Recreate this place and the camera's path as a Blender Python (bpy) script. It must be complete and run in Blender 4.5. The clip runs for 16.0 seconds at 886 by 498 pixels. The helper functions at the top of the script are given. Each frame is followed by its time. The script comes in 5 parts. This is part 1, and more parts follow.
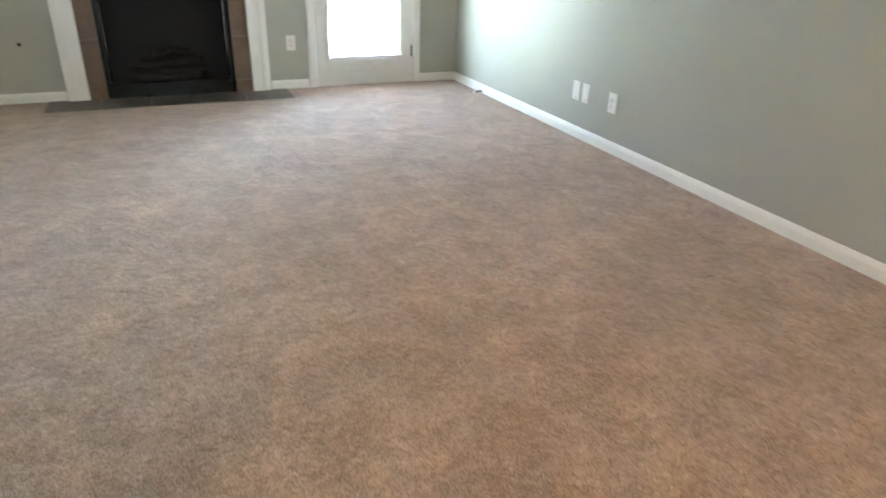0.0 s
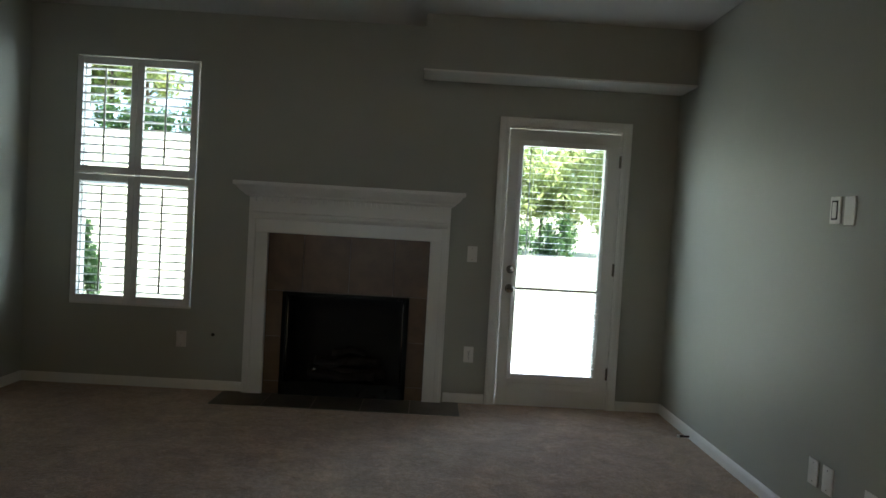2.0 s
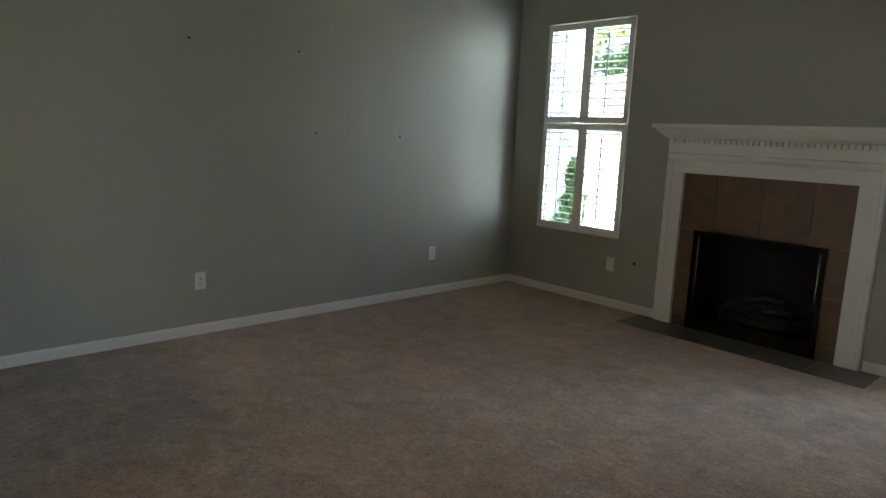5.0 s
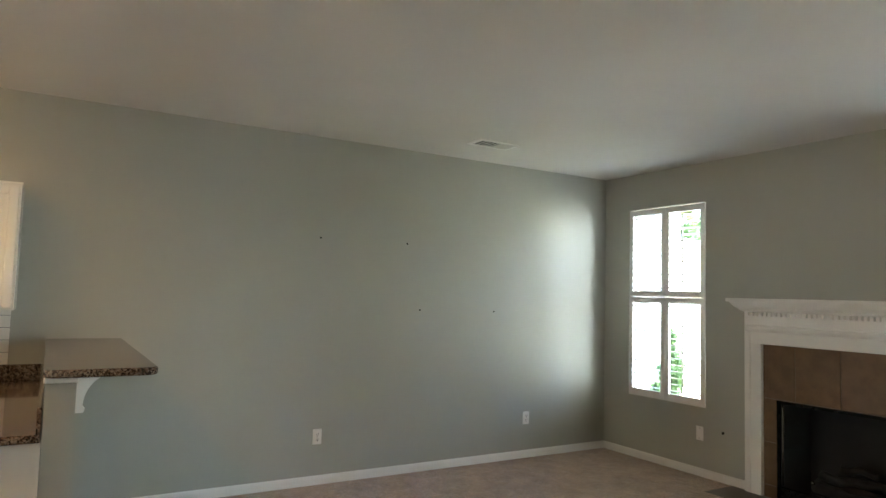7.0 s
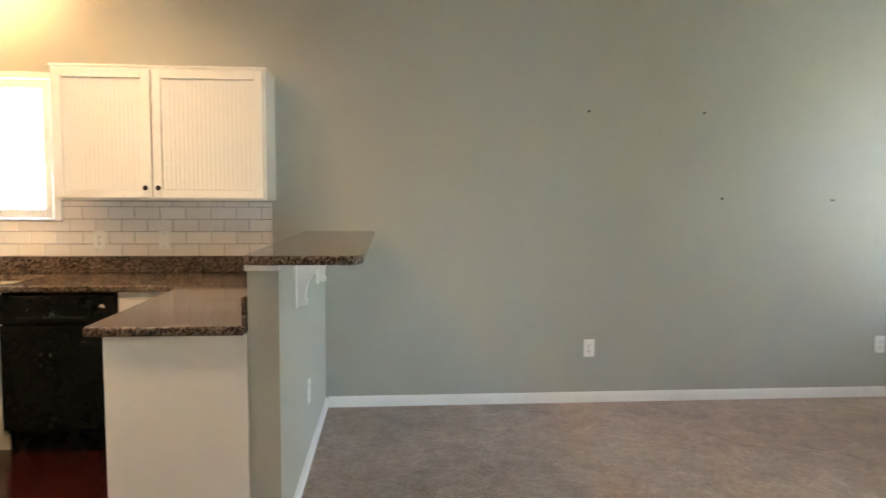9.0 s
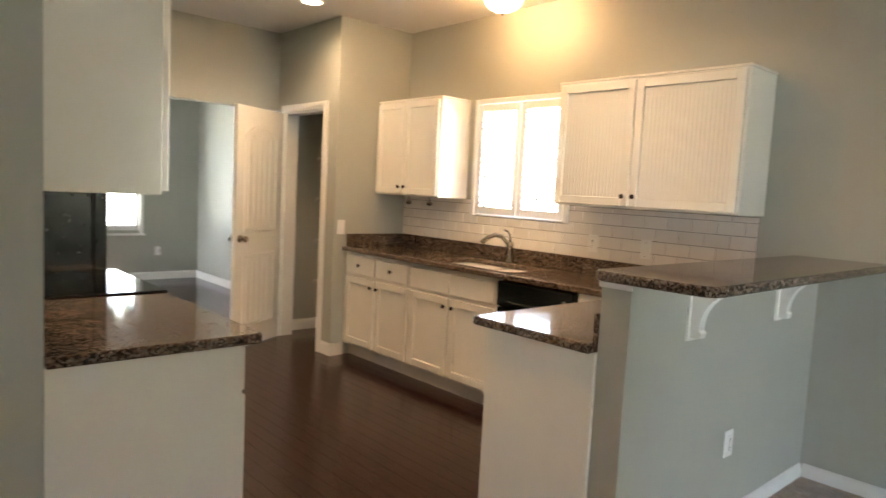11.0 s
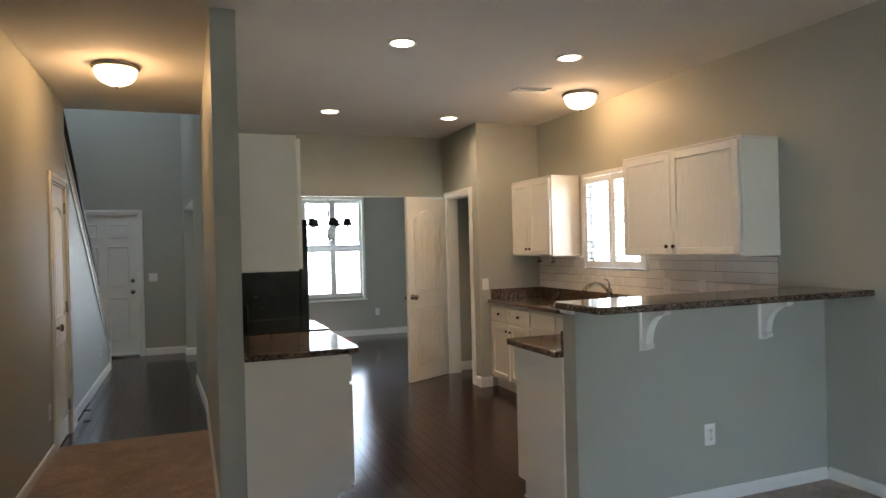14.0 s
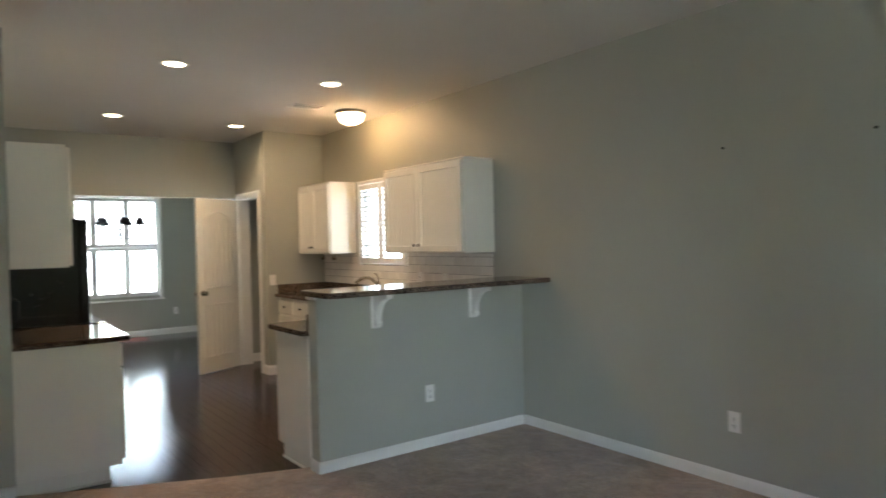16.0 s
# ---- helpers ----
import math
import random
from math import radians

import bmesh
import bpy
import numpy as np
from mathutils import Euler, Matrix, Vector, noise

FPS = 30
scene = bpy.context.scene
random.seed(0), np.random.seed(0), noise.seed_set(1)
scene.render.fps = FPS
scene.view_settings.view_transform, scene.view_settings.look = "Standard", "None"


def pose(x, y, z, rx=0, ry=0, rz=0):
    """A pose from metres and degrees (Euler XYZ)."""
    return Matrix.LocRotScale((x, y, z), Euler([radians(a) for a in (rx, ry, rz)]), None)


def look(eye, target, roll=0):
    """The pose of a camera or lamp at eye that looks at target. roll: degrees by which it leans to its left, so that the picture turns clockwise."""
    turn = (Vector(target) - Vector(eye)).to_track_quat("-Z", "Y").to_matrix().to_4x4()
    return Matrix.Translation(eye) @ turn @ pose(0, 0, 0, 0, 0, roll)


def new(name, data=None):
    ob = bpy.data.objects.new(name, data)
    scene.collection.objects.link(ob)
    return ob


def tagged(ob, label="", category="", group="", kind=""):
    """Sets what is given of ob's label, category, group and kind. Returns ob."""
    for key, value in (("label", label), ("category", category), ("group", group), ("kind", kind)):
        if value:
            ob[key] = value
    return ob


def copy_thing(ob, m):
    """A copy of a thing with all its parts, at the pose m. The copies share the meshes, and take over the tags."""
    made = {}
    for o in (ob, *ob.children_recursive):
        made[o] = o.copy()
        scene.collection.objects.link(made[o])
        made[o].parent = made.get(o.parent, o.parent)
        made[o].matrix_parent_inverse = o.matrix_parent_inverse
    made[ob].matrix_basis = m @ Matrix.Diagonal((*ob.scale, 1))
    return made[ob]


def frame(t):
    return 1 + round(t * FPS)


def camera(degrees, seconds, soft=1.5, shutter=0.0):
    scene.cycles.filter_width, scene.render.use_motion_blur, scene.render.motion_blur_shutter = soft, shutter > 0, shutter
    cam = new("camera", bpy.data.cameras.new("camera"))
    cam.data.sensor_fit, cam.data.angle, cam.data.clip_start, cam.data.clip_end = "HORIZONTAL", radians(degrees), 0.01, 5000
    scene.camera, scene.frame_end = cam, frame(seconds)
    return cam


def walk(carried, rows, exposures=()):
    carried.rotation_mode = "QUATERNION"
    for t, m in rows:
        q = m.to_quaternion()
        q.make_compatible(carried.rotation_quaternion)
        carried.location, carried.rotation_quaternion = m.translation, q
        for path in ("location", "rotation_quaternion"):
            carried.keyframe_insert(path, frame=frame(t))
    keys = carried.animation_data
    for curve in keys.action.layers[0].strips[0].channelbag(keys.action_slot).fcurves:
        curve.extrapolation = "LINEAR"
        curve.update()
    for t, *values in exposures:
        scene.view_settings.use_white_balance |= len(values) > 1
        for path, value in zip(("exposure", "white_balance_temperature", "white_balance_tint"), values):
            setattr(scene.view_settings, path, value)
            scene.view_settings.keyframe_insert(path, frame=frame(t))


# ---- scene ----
cam = camera(68.0, 16.0, soft=1.5, shutter=0.3)
SOUTH = -12.82      # dining room's far wall
DOME_K, DOME_H = (0.39, -6.71), (3.96, -6.86)
CANS = ((2.25, -5.84), (1.05, -5.82), (2.28, -7.98), (1.08, -8.0))
EAST, HALL_E, HALL_W, KIT_E = 4.68, 4.48, 3.40, 3.27
PATH = [
    (0, (2.246, -5.479, 1.179), (2.964, -3.82, 0.323), 1.6),
    (0.5, (2.435, -5.272, 1.243), (2.888, -3.458, 0.531), -0.1),
    (1, (2.565, -5.035, 1.313), (2.915, -3.117, 0.865), 1.9),
    (1.5, (2.698, -4.894, 1.361), (2.859, -2.924, 1.06), 0.1),
    (2, (2.912, -4.788, 1.323), (2.954, -2.789, 1.253), 3.3),
    (2.5, (3.045, -4.672, 1.363), (2.928, -2.683, 1.189), 1.6),
    (3, (3.262, -4.461, 1.401), (2.967, -2.51, 1.074), 3.6),
    (3.5, (3.497, -4.364, 1.46), (2.703, -2.546, 1.202), 2.9),
    (4, (3.706, -4.399, 1.477), (2.604, -2.756, 1.185), 2.1),
    (4.2, (3.776, -4.477, 1.414), (2.543, -2.947, 1.042), 3.0),
    (6.3, (4.768, -4.872, 1.498), (3.102, -3.771, 1.4), 0.8),
    (6.5, (4.733, -4.894, 1.518), (3.073, -3.78, 1.564), 0.6),
    (7, (4.937, -4.881, 1.528), (3.222, -3.861, 1.665), 1.6),
    (7.5, (4.913, -4.863, 1.565), (3.172, -3.882, 1.653), 1.5),
    (8, (4.748, -4.676, 1.464), (2.912, -3.883, 1.498), 0.3),
    (8.5, (4.451, -4.549, 1.412), (2.522, -4.029, 1.321), -1.4),
    (9, (4.198, -4.344, 1.386), (2.21, -4.185, 1.23), 0.3),
    (9.5, (3.925, -4.294, 1.327), (1.955, -4.561, 1.112), 1.5),
    (10, (3.736, -4.098, 1.334), (1.932, -4.936, 1.128), 0.6),
    (10.2, (3.684, -4.0, 1.396), (1.943, -4.965, 1.202), 1.9),
    (12.3, (3.631, -2.825, 1.426), (2.971, -4.705, 1.261), -0.1),
    (12.5, (3.63, -2.699, 1.444), (2.978, -4.581, 1.261), 0.2),
    (13, (3.58, -2.409, 1.482), (2.977, -4.31, 1.329), 0.2),
    (13.5, (3.53, -2.148, 1.481), (2.871, -4.034, 1.39), -0.3),
    (14, (3.529, -1.923, 1.467), (2.807, -3.788, 1.461), -1.4),
    (14.5, (3.478, -1.634, 1.473), (2.784, -3.51, 1.476), -2.0),
    (15, (3.445, -1.395, 1.483), (2.717, -3.258, 1.491), 0.1),
    (15.5, (3.476, -1.188, 1.453), (2.609, -2.99, 1.461), -2.2),
    (16, (3.495, -1.018, 1.455), (2.311, -2.629, 1.433), -1.4),
]
walk(cam, [(t, look(eye, target, roll)) for t, eye, target, roll in PATH],
     [(0, 5.55, 5600, 5), (0.5, 5.5, 5700, 5), (1.0, 4.8, 5850, 6), (1.5, 3.65, 5950, 6), (2.0, 2.7, 5950, 6), (2.5, 1.95, 5950, 6), (3.0, 1.75, 5950, 6), (4.0, 1.95, 6050, 6), (4.3, 2.3, 6000, 7),
      (6.2, 4.8, 6350, 9), (7.0, 4.65, 6300, 10), (8.5, 4.95, 6250, 12), (9.0, 5.2, 6450, 13), (10.2, 5.1, 6850, 15), (12.3, 4.45, 5850, 14), (14.0, 4.15, 5900, 13), (16.0, 4.22, 6000, 10)])
H = 2.75            # ceiling height

# world and sun
SUN_EL, SUN_AZ = radians(50), radians(95)
world = bpy.data.worlds.new("sky")
scene.world = world
world.use_nodes = True
wn = world.node_tree
wn.nodes.clear()
sky = wn.nodes.new("ShaderNodeTexSky")
sky.sky_type, sky.sun_disc, sky.sun_elevation, sky.sun_rotation = "NISHITA", False, SUN_EL, SUN_AZ
bg = wn.nodes.new("ShaderNodeBackground")
bg.inputs[1].default_value = 0.15
wo = wn.nodes.new("ShaderNodeOutputWorld")
wn.links.new(sky.outputs[0], bg.inputs[0])
wn.links.new(bg.outputs[0], wo.inputs[0])


def lamp(name, kind, energy, color, m, **kw):
    d = bpy.data.lights.new(name, kind)
    d.energy, d.color = energy, color
    for k, v in kw.items():
        if k == "radius":
            d.shadow_soft_size = v
        elif k == "angle":
            d.angle = v
        elif k == "size":
            d.shape, d.size, d.size_y = "RECTANGLE", v[0], v[1]
        elif k == "spot":
            d.spot_size, d.spot_blend = v
    ob = new(name, d)
    ob.matrix_world = m
    return ob


WARM = (1.0, 0.56, 0.22)
sd = Vector((math.sin(SUN_AZ) * math.cos(SUN_EL), math.cos(SUN_AZ) * math.cos(SUN_EL), math.sin(SUN_EL)))
lamp("sun", "SUN", 5.0, (1, 0.95, 0.88), look(tuple(sd * 50), (0, 0, 0)), angle=radians(0.5))
# area lamps added at the openings, standing in for daylight
lamp("window_light_west", "AREA", 3.6, (0.95, 0.97, 1.0), look((-0.40, -6.86, 1.60), (3, -6.86, 1.4)), size=(1.7, 1.8))
lamp("window_light_south", "AREA", 8.5, (0.88, 0.95, 1.0), look((1.77, SOUTH - 0.22, 1.5), (1.77, -5, 1.3)), size=(2.2, 1.9))
# added fills beside and above the north openings, kept out of view, as oblique sky
lamp("window_fill_north", "AREA", 3.0, (0.90, 0.97, 0.96), look((1.95, 0.85, 1.65), (0.4, -3, 1.4)), size=(1.2, 1.6))
lamp("window_top_fill_north", "AREA", 4.5, (0.86, 0.95, 1.0), look((0.76, 1.10, 3.15), (0.76, -2.4, 0.8)), size=(1.1, 0.8))
lamp("door_fill_north", "AREA", 5.5, (0.92, 1.0, 0.92), look((2.60, 0.80, 1.4), (4.0, -2.4, 1.2)), size=(1.1, 2.0))
lamp("door_top_fill_north", "AREA", 5.0, (0.88, 0.96, 1.0), look((3.86, 1.10, 2.75), (3.8, -2.6, 0.4)), size=(1.3, 0.8))
# added fill, far to the side, brightens the half wall through the patio door
lamp("half_wall_fill_north", "AREA", 12, (0.86, 0.97, 1.0), look((5.95, 2.8, 1.5), (1.2, -4.8, 0.9)), size=(1.6, 2.4))
# added inside the foyer in place of an unseen high east window
lamp("foyer_fill", "AREA", 1.5, (0.86, 0.94, 1.0), look((5.3, -10.9, 4.6), (3.6, -11.0, 3.2)), size=(1.2, 1.0))
lamp("kitchen_bulb", "POINT", 1.0, WARM, pose(DOME_K[0], DOME_K[1], H - 0.09), radius=0.06)
lamp("hall_bulb", "POINT", 1.15, WARM, pose(DOME_H[0], DOME_H[1], H - 0.09), radius=0.06)
for cx, cy in CANS:
    lamp("downlight_bulb", "SPOT", 2.7, (1.0, 0.66, 0.36), look((cx, cy, H - 0.012), (cx, cy, 0)), radius=0.05, spot=(radians(160), 0.8))

# ---------------- materials ----------------
def mat(name, color, rough=0.5, metal=0.0, var=0.0, scale=3.0, bump=0.0, bscale=200.0, spec=0.5, coat=0.0, color2=None, scale2=None, rvar=0.0, stretch=None, perobj=0.0, bdist=0.002):
    m = bpy.data.materials.new(name)
    m.use_nodes = True
    nt = m.node_tree
    N, L = nt.nodes, nt.links
    b = N["Principled BSDF"]
    b.inputs["Roughness"].default_value, b.inputs["Metallic"].default_value = rough, metal
    b.inputs["Specular IOR Level"].default_value, b.inputs["Coat Weight"].default_value = spec, coat
    tc = N.new("ShaderNodeTexCoord")
    src = tc.outputs["Object"]
    if stretch:
        mp = N.new("ShaderNodeMapping")
        mp.inputs["Scale"].default_value = stretch
        L.new(src, mp.inputs[0])
        src = mp.outputs[0]
    c1 = tuple(color) + (1,)
    c2 = tuple(color2) + (1,) if color2 else tuple(max(0, c * (1 - var)) for c in color) + (1,)
    n = N.new("ShaderNodeTexNoise")
    n.inputs["Scale"].default_value, n.inputs["Detail"].default_value, n.inputs["Roughness"].default_value = scale, 6, 0.6
    L.new(src, n.inputs[0])
    r = N.new("ShaderNodeValToRGB")
    r.color_ramp.elements[0].position, r.color_ramp.elements[1].position = 0.36, 0.64
    r.color_ramp.elements[0].color, r.color_ramp.elements[1].color = c2, c1
    L.new(n.outputs[0], r.inputs[0])
    out = r.outputs[0]
    if scale2:
        n2 = N.new("ShaderNodeTexNoise")
        n2.inputs["Scale"].default_value, n2.inputs["Detail"].default_value = scale2, 3
        L.new(src, n2.inputs[0])
        mx = N.new("ShaderNodeMix")
        mx.data_type, mx.blend_type = "RGBA", "OVERLAY"
        mx.inputs[0].default_value = 0.6
        L.new(out, mx.inputs[6])
        L.new(n2.outputs[0], mx.inputs[7])
        out = mx.outputs[2]
    if perobj:
        oi = N.new("ShaderNodeObjectInfo")
        hs = N.new("ShaderNodeHueSaturation")
        mr = N.new("ShaderNodeMapRange")
        mr.inputs[3].default_value, mr.inputs[4].default_value = 1 - perobj, 1 + perobj
        L.new(oi.outputs["Random"], mr.inputs[0])
        L.new(mr.outputs[0], hs.inputs["Value"])
        L.new(out, hs.inputs["Color"])
        out = hs.outputs[0]
    L.new(out, b.inputs["Base Color"])
    if rvar:
        mr = N.new("ShaderNodeMapRange")
        mr.inputs[3].default_value, mr.inputs[4].default_value = rough - rvar, rough + rvar
        L.new(n.outputs[0], mr.inputs[0])
        L.new(mr.outputs[0], b.inputs["Roughness"])
    if bump:
        nb = N.new("ShaderNodeTexNoise")
        nb.inputs["Scale"].default_value, nb.inputs["Detail"].default_value = bscale, 4
        L.new(src, nb.inputs[0])
        bp = N.new("ShaderNodeBump")
        bp.inputs["Strength"].default_value, bp.inputs["Distance"].default_value = bump, bdist
        L.new(nb.outputs[0], bp.inputs["Height"])
        L.new(bp.outputs[0], b.inputs["Normal"])
    return m


def glow(name, color, strength):
    m = bpy.data.materials.new(name)
    m.use_nodes = True
    b = m.node_tree.nodes["Principled BSDF"]
    b.inputs["Base Color"].default_value = (0.9, 0.88, 0.82, 1)
    b.inputs["Emission Color"].default_value = tuple(color) + (1,)
    b.inputs["Emission Strength"].default_value = strength
    return m


def glass_mat():
    m = bpy.data.materials.new("window_glass")
    m.use_nodes = True
    b = m.node_tree.nodes["Principled BSDF"]
    b.inputs["Roughness"].default_value, b.inputs["Transmission Weight"].default_value, b.inputs["IOR"].default_value = 0.0, 1.0, 1.02
    return m


def granite_mat():
    m = bpy.data.materials.new("granite")
    m.use_nodes = True
    N, L = m.node_tree.nodes, m.node_tree.links
    b = N["Principled BSDF"]
    b.inputs["Roughness"].default_value = 0.08
    tc = N.new("ShaderNodeTexCoord")
    v = N.new("ShaderNodeTexVoronoi")
    v.inputs["Scale"].default_value = 150
    n = N.new("ShaderNodeTexNoise")
    n.inputs["Scale"].default_value, n.inputs["Detail"].default_value = 60, 8
    big = N.new("ShaderNodeTexNoise")
    big.inputs["Scale"].default_value, big.inputs["Detail"].default_value = 9, 4
    for x in (v, n, big):
        L.new(tc.outputs["Object"], x.inputs[0])
    add = N.new("ShaderNodeMix")
    add.data_type = "FLOAT"
    add.inputs[0].default_value = 0.45
    sep = N.new("ShaderNodeSeparateColor")
    L.new(v.outputs["Color"], sep.inputs[0])
    L.new(n.outputs[0], add.inputs[2])
    L.new(sep.outputs[0], add.inputs[3])
    a2 = N.new("ShaderNodeMath")
    a2.operation = "MULTIPLY_ADD"
    a2.inputs[1].default_value = 0.35
    L.new(big.outputs[0], a2.inputs[0])
    L.new(add.outputs[0], a2.inputs[2])
    r = N.new("ShaderNodeValToRGB")
    e = r.color_ramp.elements
    e[0].position, e[0].color = 0.45, (0.012, 0.010, 0.009, 1)
    e[1].position, e[1].color = 0.95, (0.26, 0.21, 0.16, 1)
    for p, c in ((0.59, (0.045, 0.030, 0.022, 1)), (0.69, (0.130, 0.084, 0.056, 1)), (0.81, (0.17, 0.14, 0.115, 1))):
        x = e.new(p)
        x.color = c
    L.new(a2.outputs[0], r.inputs[0])
    L.new(r.outputs[0], b.inputs["Base Color"])
    return m


def carpet_mat():
    m = bpy.data.materials.new("carpet")
    m.use_nodes = True
    N, L = m.node_tree.nodes, m.node_tree.links
    b = N["Principled BSDF"]
    b.inputs["Roughness"].default_value, b.inputs["Specular IOR Level"].default_value = 1.0, 0.1
    b.inputs["Sheen Weight"].default_value, b.inputs["Sheen Roughness"].default_value = 0.35, 0.5
    tc = N.new("ShaderNodeTexCoord")
    out = None
    heights = []
    for s, d, lo, hi in ((1.1, 5, 0.86, 1.10), (7.0, 7, 0.80, 1.15), (45.0, 5, 0.76, 1.19), (200.0, 2, 0.50, 1.46)):
        n = N.new("ShaderNodeTexNoise")
        n.inputs["Scale"].default_value, n.inputs["Detail"].default_value, n.inputs["Distortion"].default_value = s, d, 0.6
        L.new(tc.outputs["Object"], n.inputs[0])
        heights.append(n.outputs[0])
        mr = N.new("ShaderNodeMapRange")
        mr.inputs[1].default_value, mr.inputs[2].default_value, mr.inputs[3].default_value, mr.inputs[4].default_value = 0.3, 0.7, lo, hi
        L.new(n.outputs[0], mr.inputs[0])
        if out is None:
            out = mr.outputs[0]
        else:
            mu = N.new("ShaderNodeMath")
            mu.operation = "MULTIPLY"
            L.new(out, mu.inputs[0])
            L.new(mr.outputs[0], mu.inputs[1])
            out = mu.outputs[0]
    hs = N.new("ShaderNodeHueSaturation")
    hs.inputs["Color"].default_value = (0.375, 0.265, 0.192, 1)
    L.new(out, hs.inputs["Value"])
    L.new(hs.outputs[0], b.inputs["Base Color"])
    prev = None
    for h, dist in ((heights[1], 0.02), (heights[2], 0.008), (heights[3], 0.004)):
        bp = N.new("ShaderNodeBump")
        bp.inputs["Strength"].default_value, bp.inputs["Distance"].default_value = 0.7, dist
        L.new(h, bp.inputs["Height"])
        if prev:
            L.new(prev, bp.inputs["Normal"])
        prev = bp.outputs[0]
    L.new(prev, b.inputs["Normal"])
    return m


M_WALL = mat("wall_paint", (0.40, 0.403, 0.348), 0.48, var=0.04, scale=1.2, bump=0.25, bscale=320, bdist=0.0008, rvar=0.05)
M_CEIL = mat("ceiling_paint", (0.66, 0.64, 0.60), 0.9, var=0.03, scale=1.5, bump=0.3, bscale=160, bdist=0.001)
M_TRIM = mat("trim_paint", (0.80, 0.79, 0.75), 0.3, var=0.03, scale=4, rvar=0.05)
M_CAB = mat("cabinet_paint", (0.80, 0.77, 0.69), 0.20, var=0.03, scale=4, rvar=0.05)
M_DOOR = mat("door_paint", (0.78, 0.77, 0.73), 0.35, var=0.03, scale=5)
M_SHUT = mat("shutter_paint", (0.82, 0.82, 0.80), 0.35, var=0.02, scale=5)
M_CARPET = carpet_mat()
M_WOOD = mat("dark_wood", (0.026, 0.006, 0.004), 0.12, var=0.5, scale=2.5, bump=0.12, bscale=60, stretch=(14, 1.2, 1), perobj=0.2, rvar=0.05)
M_WOODB = mat("wood_gap", (0.012, 0.006, 0.005), 0.6, var=0.2)
M_GRAN = granite_mat()
M_TILE = mat("white_tile", (0.78, 0.75, 0.70), 0.14, var=0.04, scale=6, perobj=0.05)
M_GROUT = mat("grey_grout", (0.20, 0.18, 0.16), 0.9, var=0.15, scale=30)
M_BROWN = mat("brown_tile", (0.150, 0.086, 0.040), 0.38, var=0.28, scale=9, bump=0.2, bscale=40, perobj=0.12)
M_HGROUT = mat("tan_grout", (0.22, 0.17, 0.13), 0.9, var=0.15, scale=30)
M_HEARTH = mat("slate_tile", (0.10, 0.085, 0.07), 0.4, var=0.35, scale=9, bump=0.3, bscale=30, perobj=0.15)
M_SOOT = mat("firebox_black", (0.010, 0.010, 0.011), 0.75, var=0.3, scale=8, bump=0.3, bscale=50)
M_BLACK = mat("black_enamel", (0.007, 0.009, 0.008), 0.22, spec=0.25, var=0.15, scale=25)
M_BGLASS = mat("black_glass", (0.006, 0.006, 0.007), 0.04)
M_STEEL = mat("brushed_nickel", (0.42, 0.39, 0.35), 0.25, 1.0, var=0.1, scale=40)
M_BRONZE = mat("oiled_bronze", (0.045, 0.028, 0.020), 0.35, 0.8, var=0.2, scale=40)
M_CHROME = mat("chrome", (0.8, 0.8, 0.8), 0.08, 1.0)
M_PLATE = mat("white_plastic", (0.80, 0.79, 0.75), 0.35)
M_DARK = mat("dark_slot", (0.02, 0.02, 0.02), 0.7)
M_GLASS = glass_mat()
M_DOME = glow("lit_dome_glass", (1.0, 0.66, 0.34), 0.55)
M_CANL = glow("lit_downlight", (1.0, 0.78, 0.50), 1.4)
M_RAIL = mat("black_rail", (0.012, 0.009, 0.008), 0.3)
M_SHADE = mat("black_fabric", (0.015, 0.014, 0.016), 0.8)
M_CRYST = mat("crystal", (0.75, 0.78, 0.8), 0.1, 0.4)
M_LOG = mat("ceramic_log", (0.035, 0.030, 0.027), 0.9, var=0.6, scale=12, bump=0.6, bscale=30, bdist=0.01)
M_GRASS = mat("lawn", (0.36, 0.37, 0.25), 0.9, var=0.25, scale=0.7, bump=0.6, bscale=60, bdist=0.03, scale2=30)
M_LEAF = mat("foliage", (0.15, 0.18, 0.08), 0.45, var=0.5, scale=1.5)
M_LEAF2 = mat("foliage_dark", (0.035, 0.075, 0.03), 0.5, var=0.5, scale=3)
for lm in (M_LEAF, M_LEAF2):
    N, L = lm.node_tree.nodes, lm.node_tree.links
    tl, ms = N.new("ShaderNodeBsdfTranslucent"), N.new("ShaderNodeMixShader")
    tl.inputs[0].default_value = (0.60, 0.68, 0.28, 1) if lm is M_LEAF else (0.12, 0.22, 0.07, 1)
    ms.inputs[0].default_value = 0.6
    L.new(N["Principled BSDF"].outputs[0], ms.inputs[1])
    L.new(tl.outputs[0], ms.inputs[2])
    L.new(ms.outputs[0], N["Material Output"].inputs[0])
M_BARK = mat("bark", (0.12, 0.09, 0.065), 0.9, var=0.4, scale=8, bump=0.6, bscale=30, bdist=0.02)
M_SIDING = mat("siding", (0.62, 0.64, 0.66), 0.6, var=0.06, scale=2)
M_CONC = mat("concrete", (0.50, 0.48, 0.45), 0.85, var=0.2, scale=3, bump=0.3, bscale=80)


# ---------------- mesh helpers ----------------
def box(bm, x0, x1, y0, y1, z0, z1, m=None):
    vs = [bm.verts.new((x, y, z)) for x in (x0, x1) for y in (y0, y1) for z in (z0, z1)]
    if m is not None:
        for v in vs:
            v.co = m @ v.co
    for a in ((0, 1, 3, 2), (4, 6, 7, 5), (0, 4, 5, 1), (2, 3, 7, 6), (0, 2, 6, 4), (1, 5, 7, 3)):
        bm.faces.new([vs[i] for i in a])
    return vs


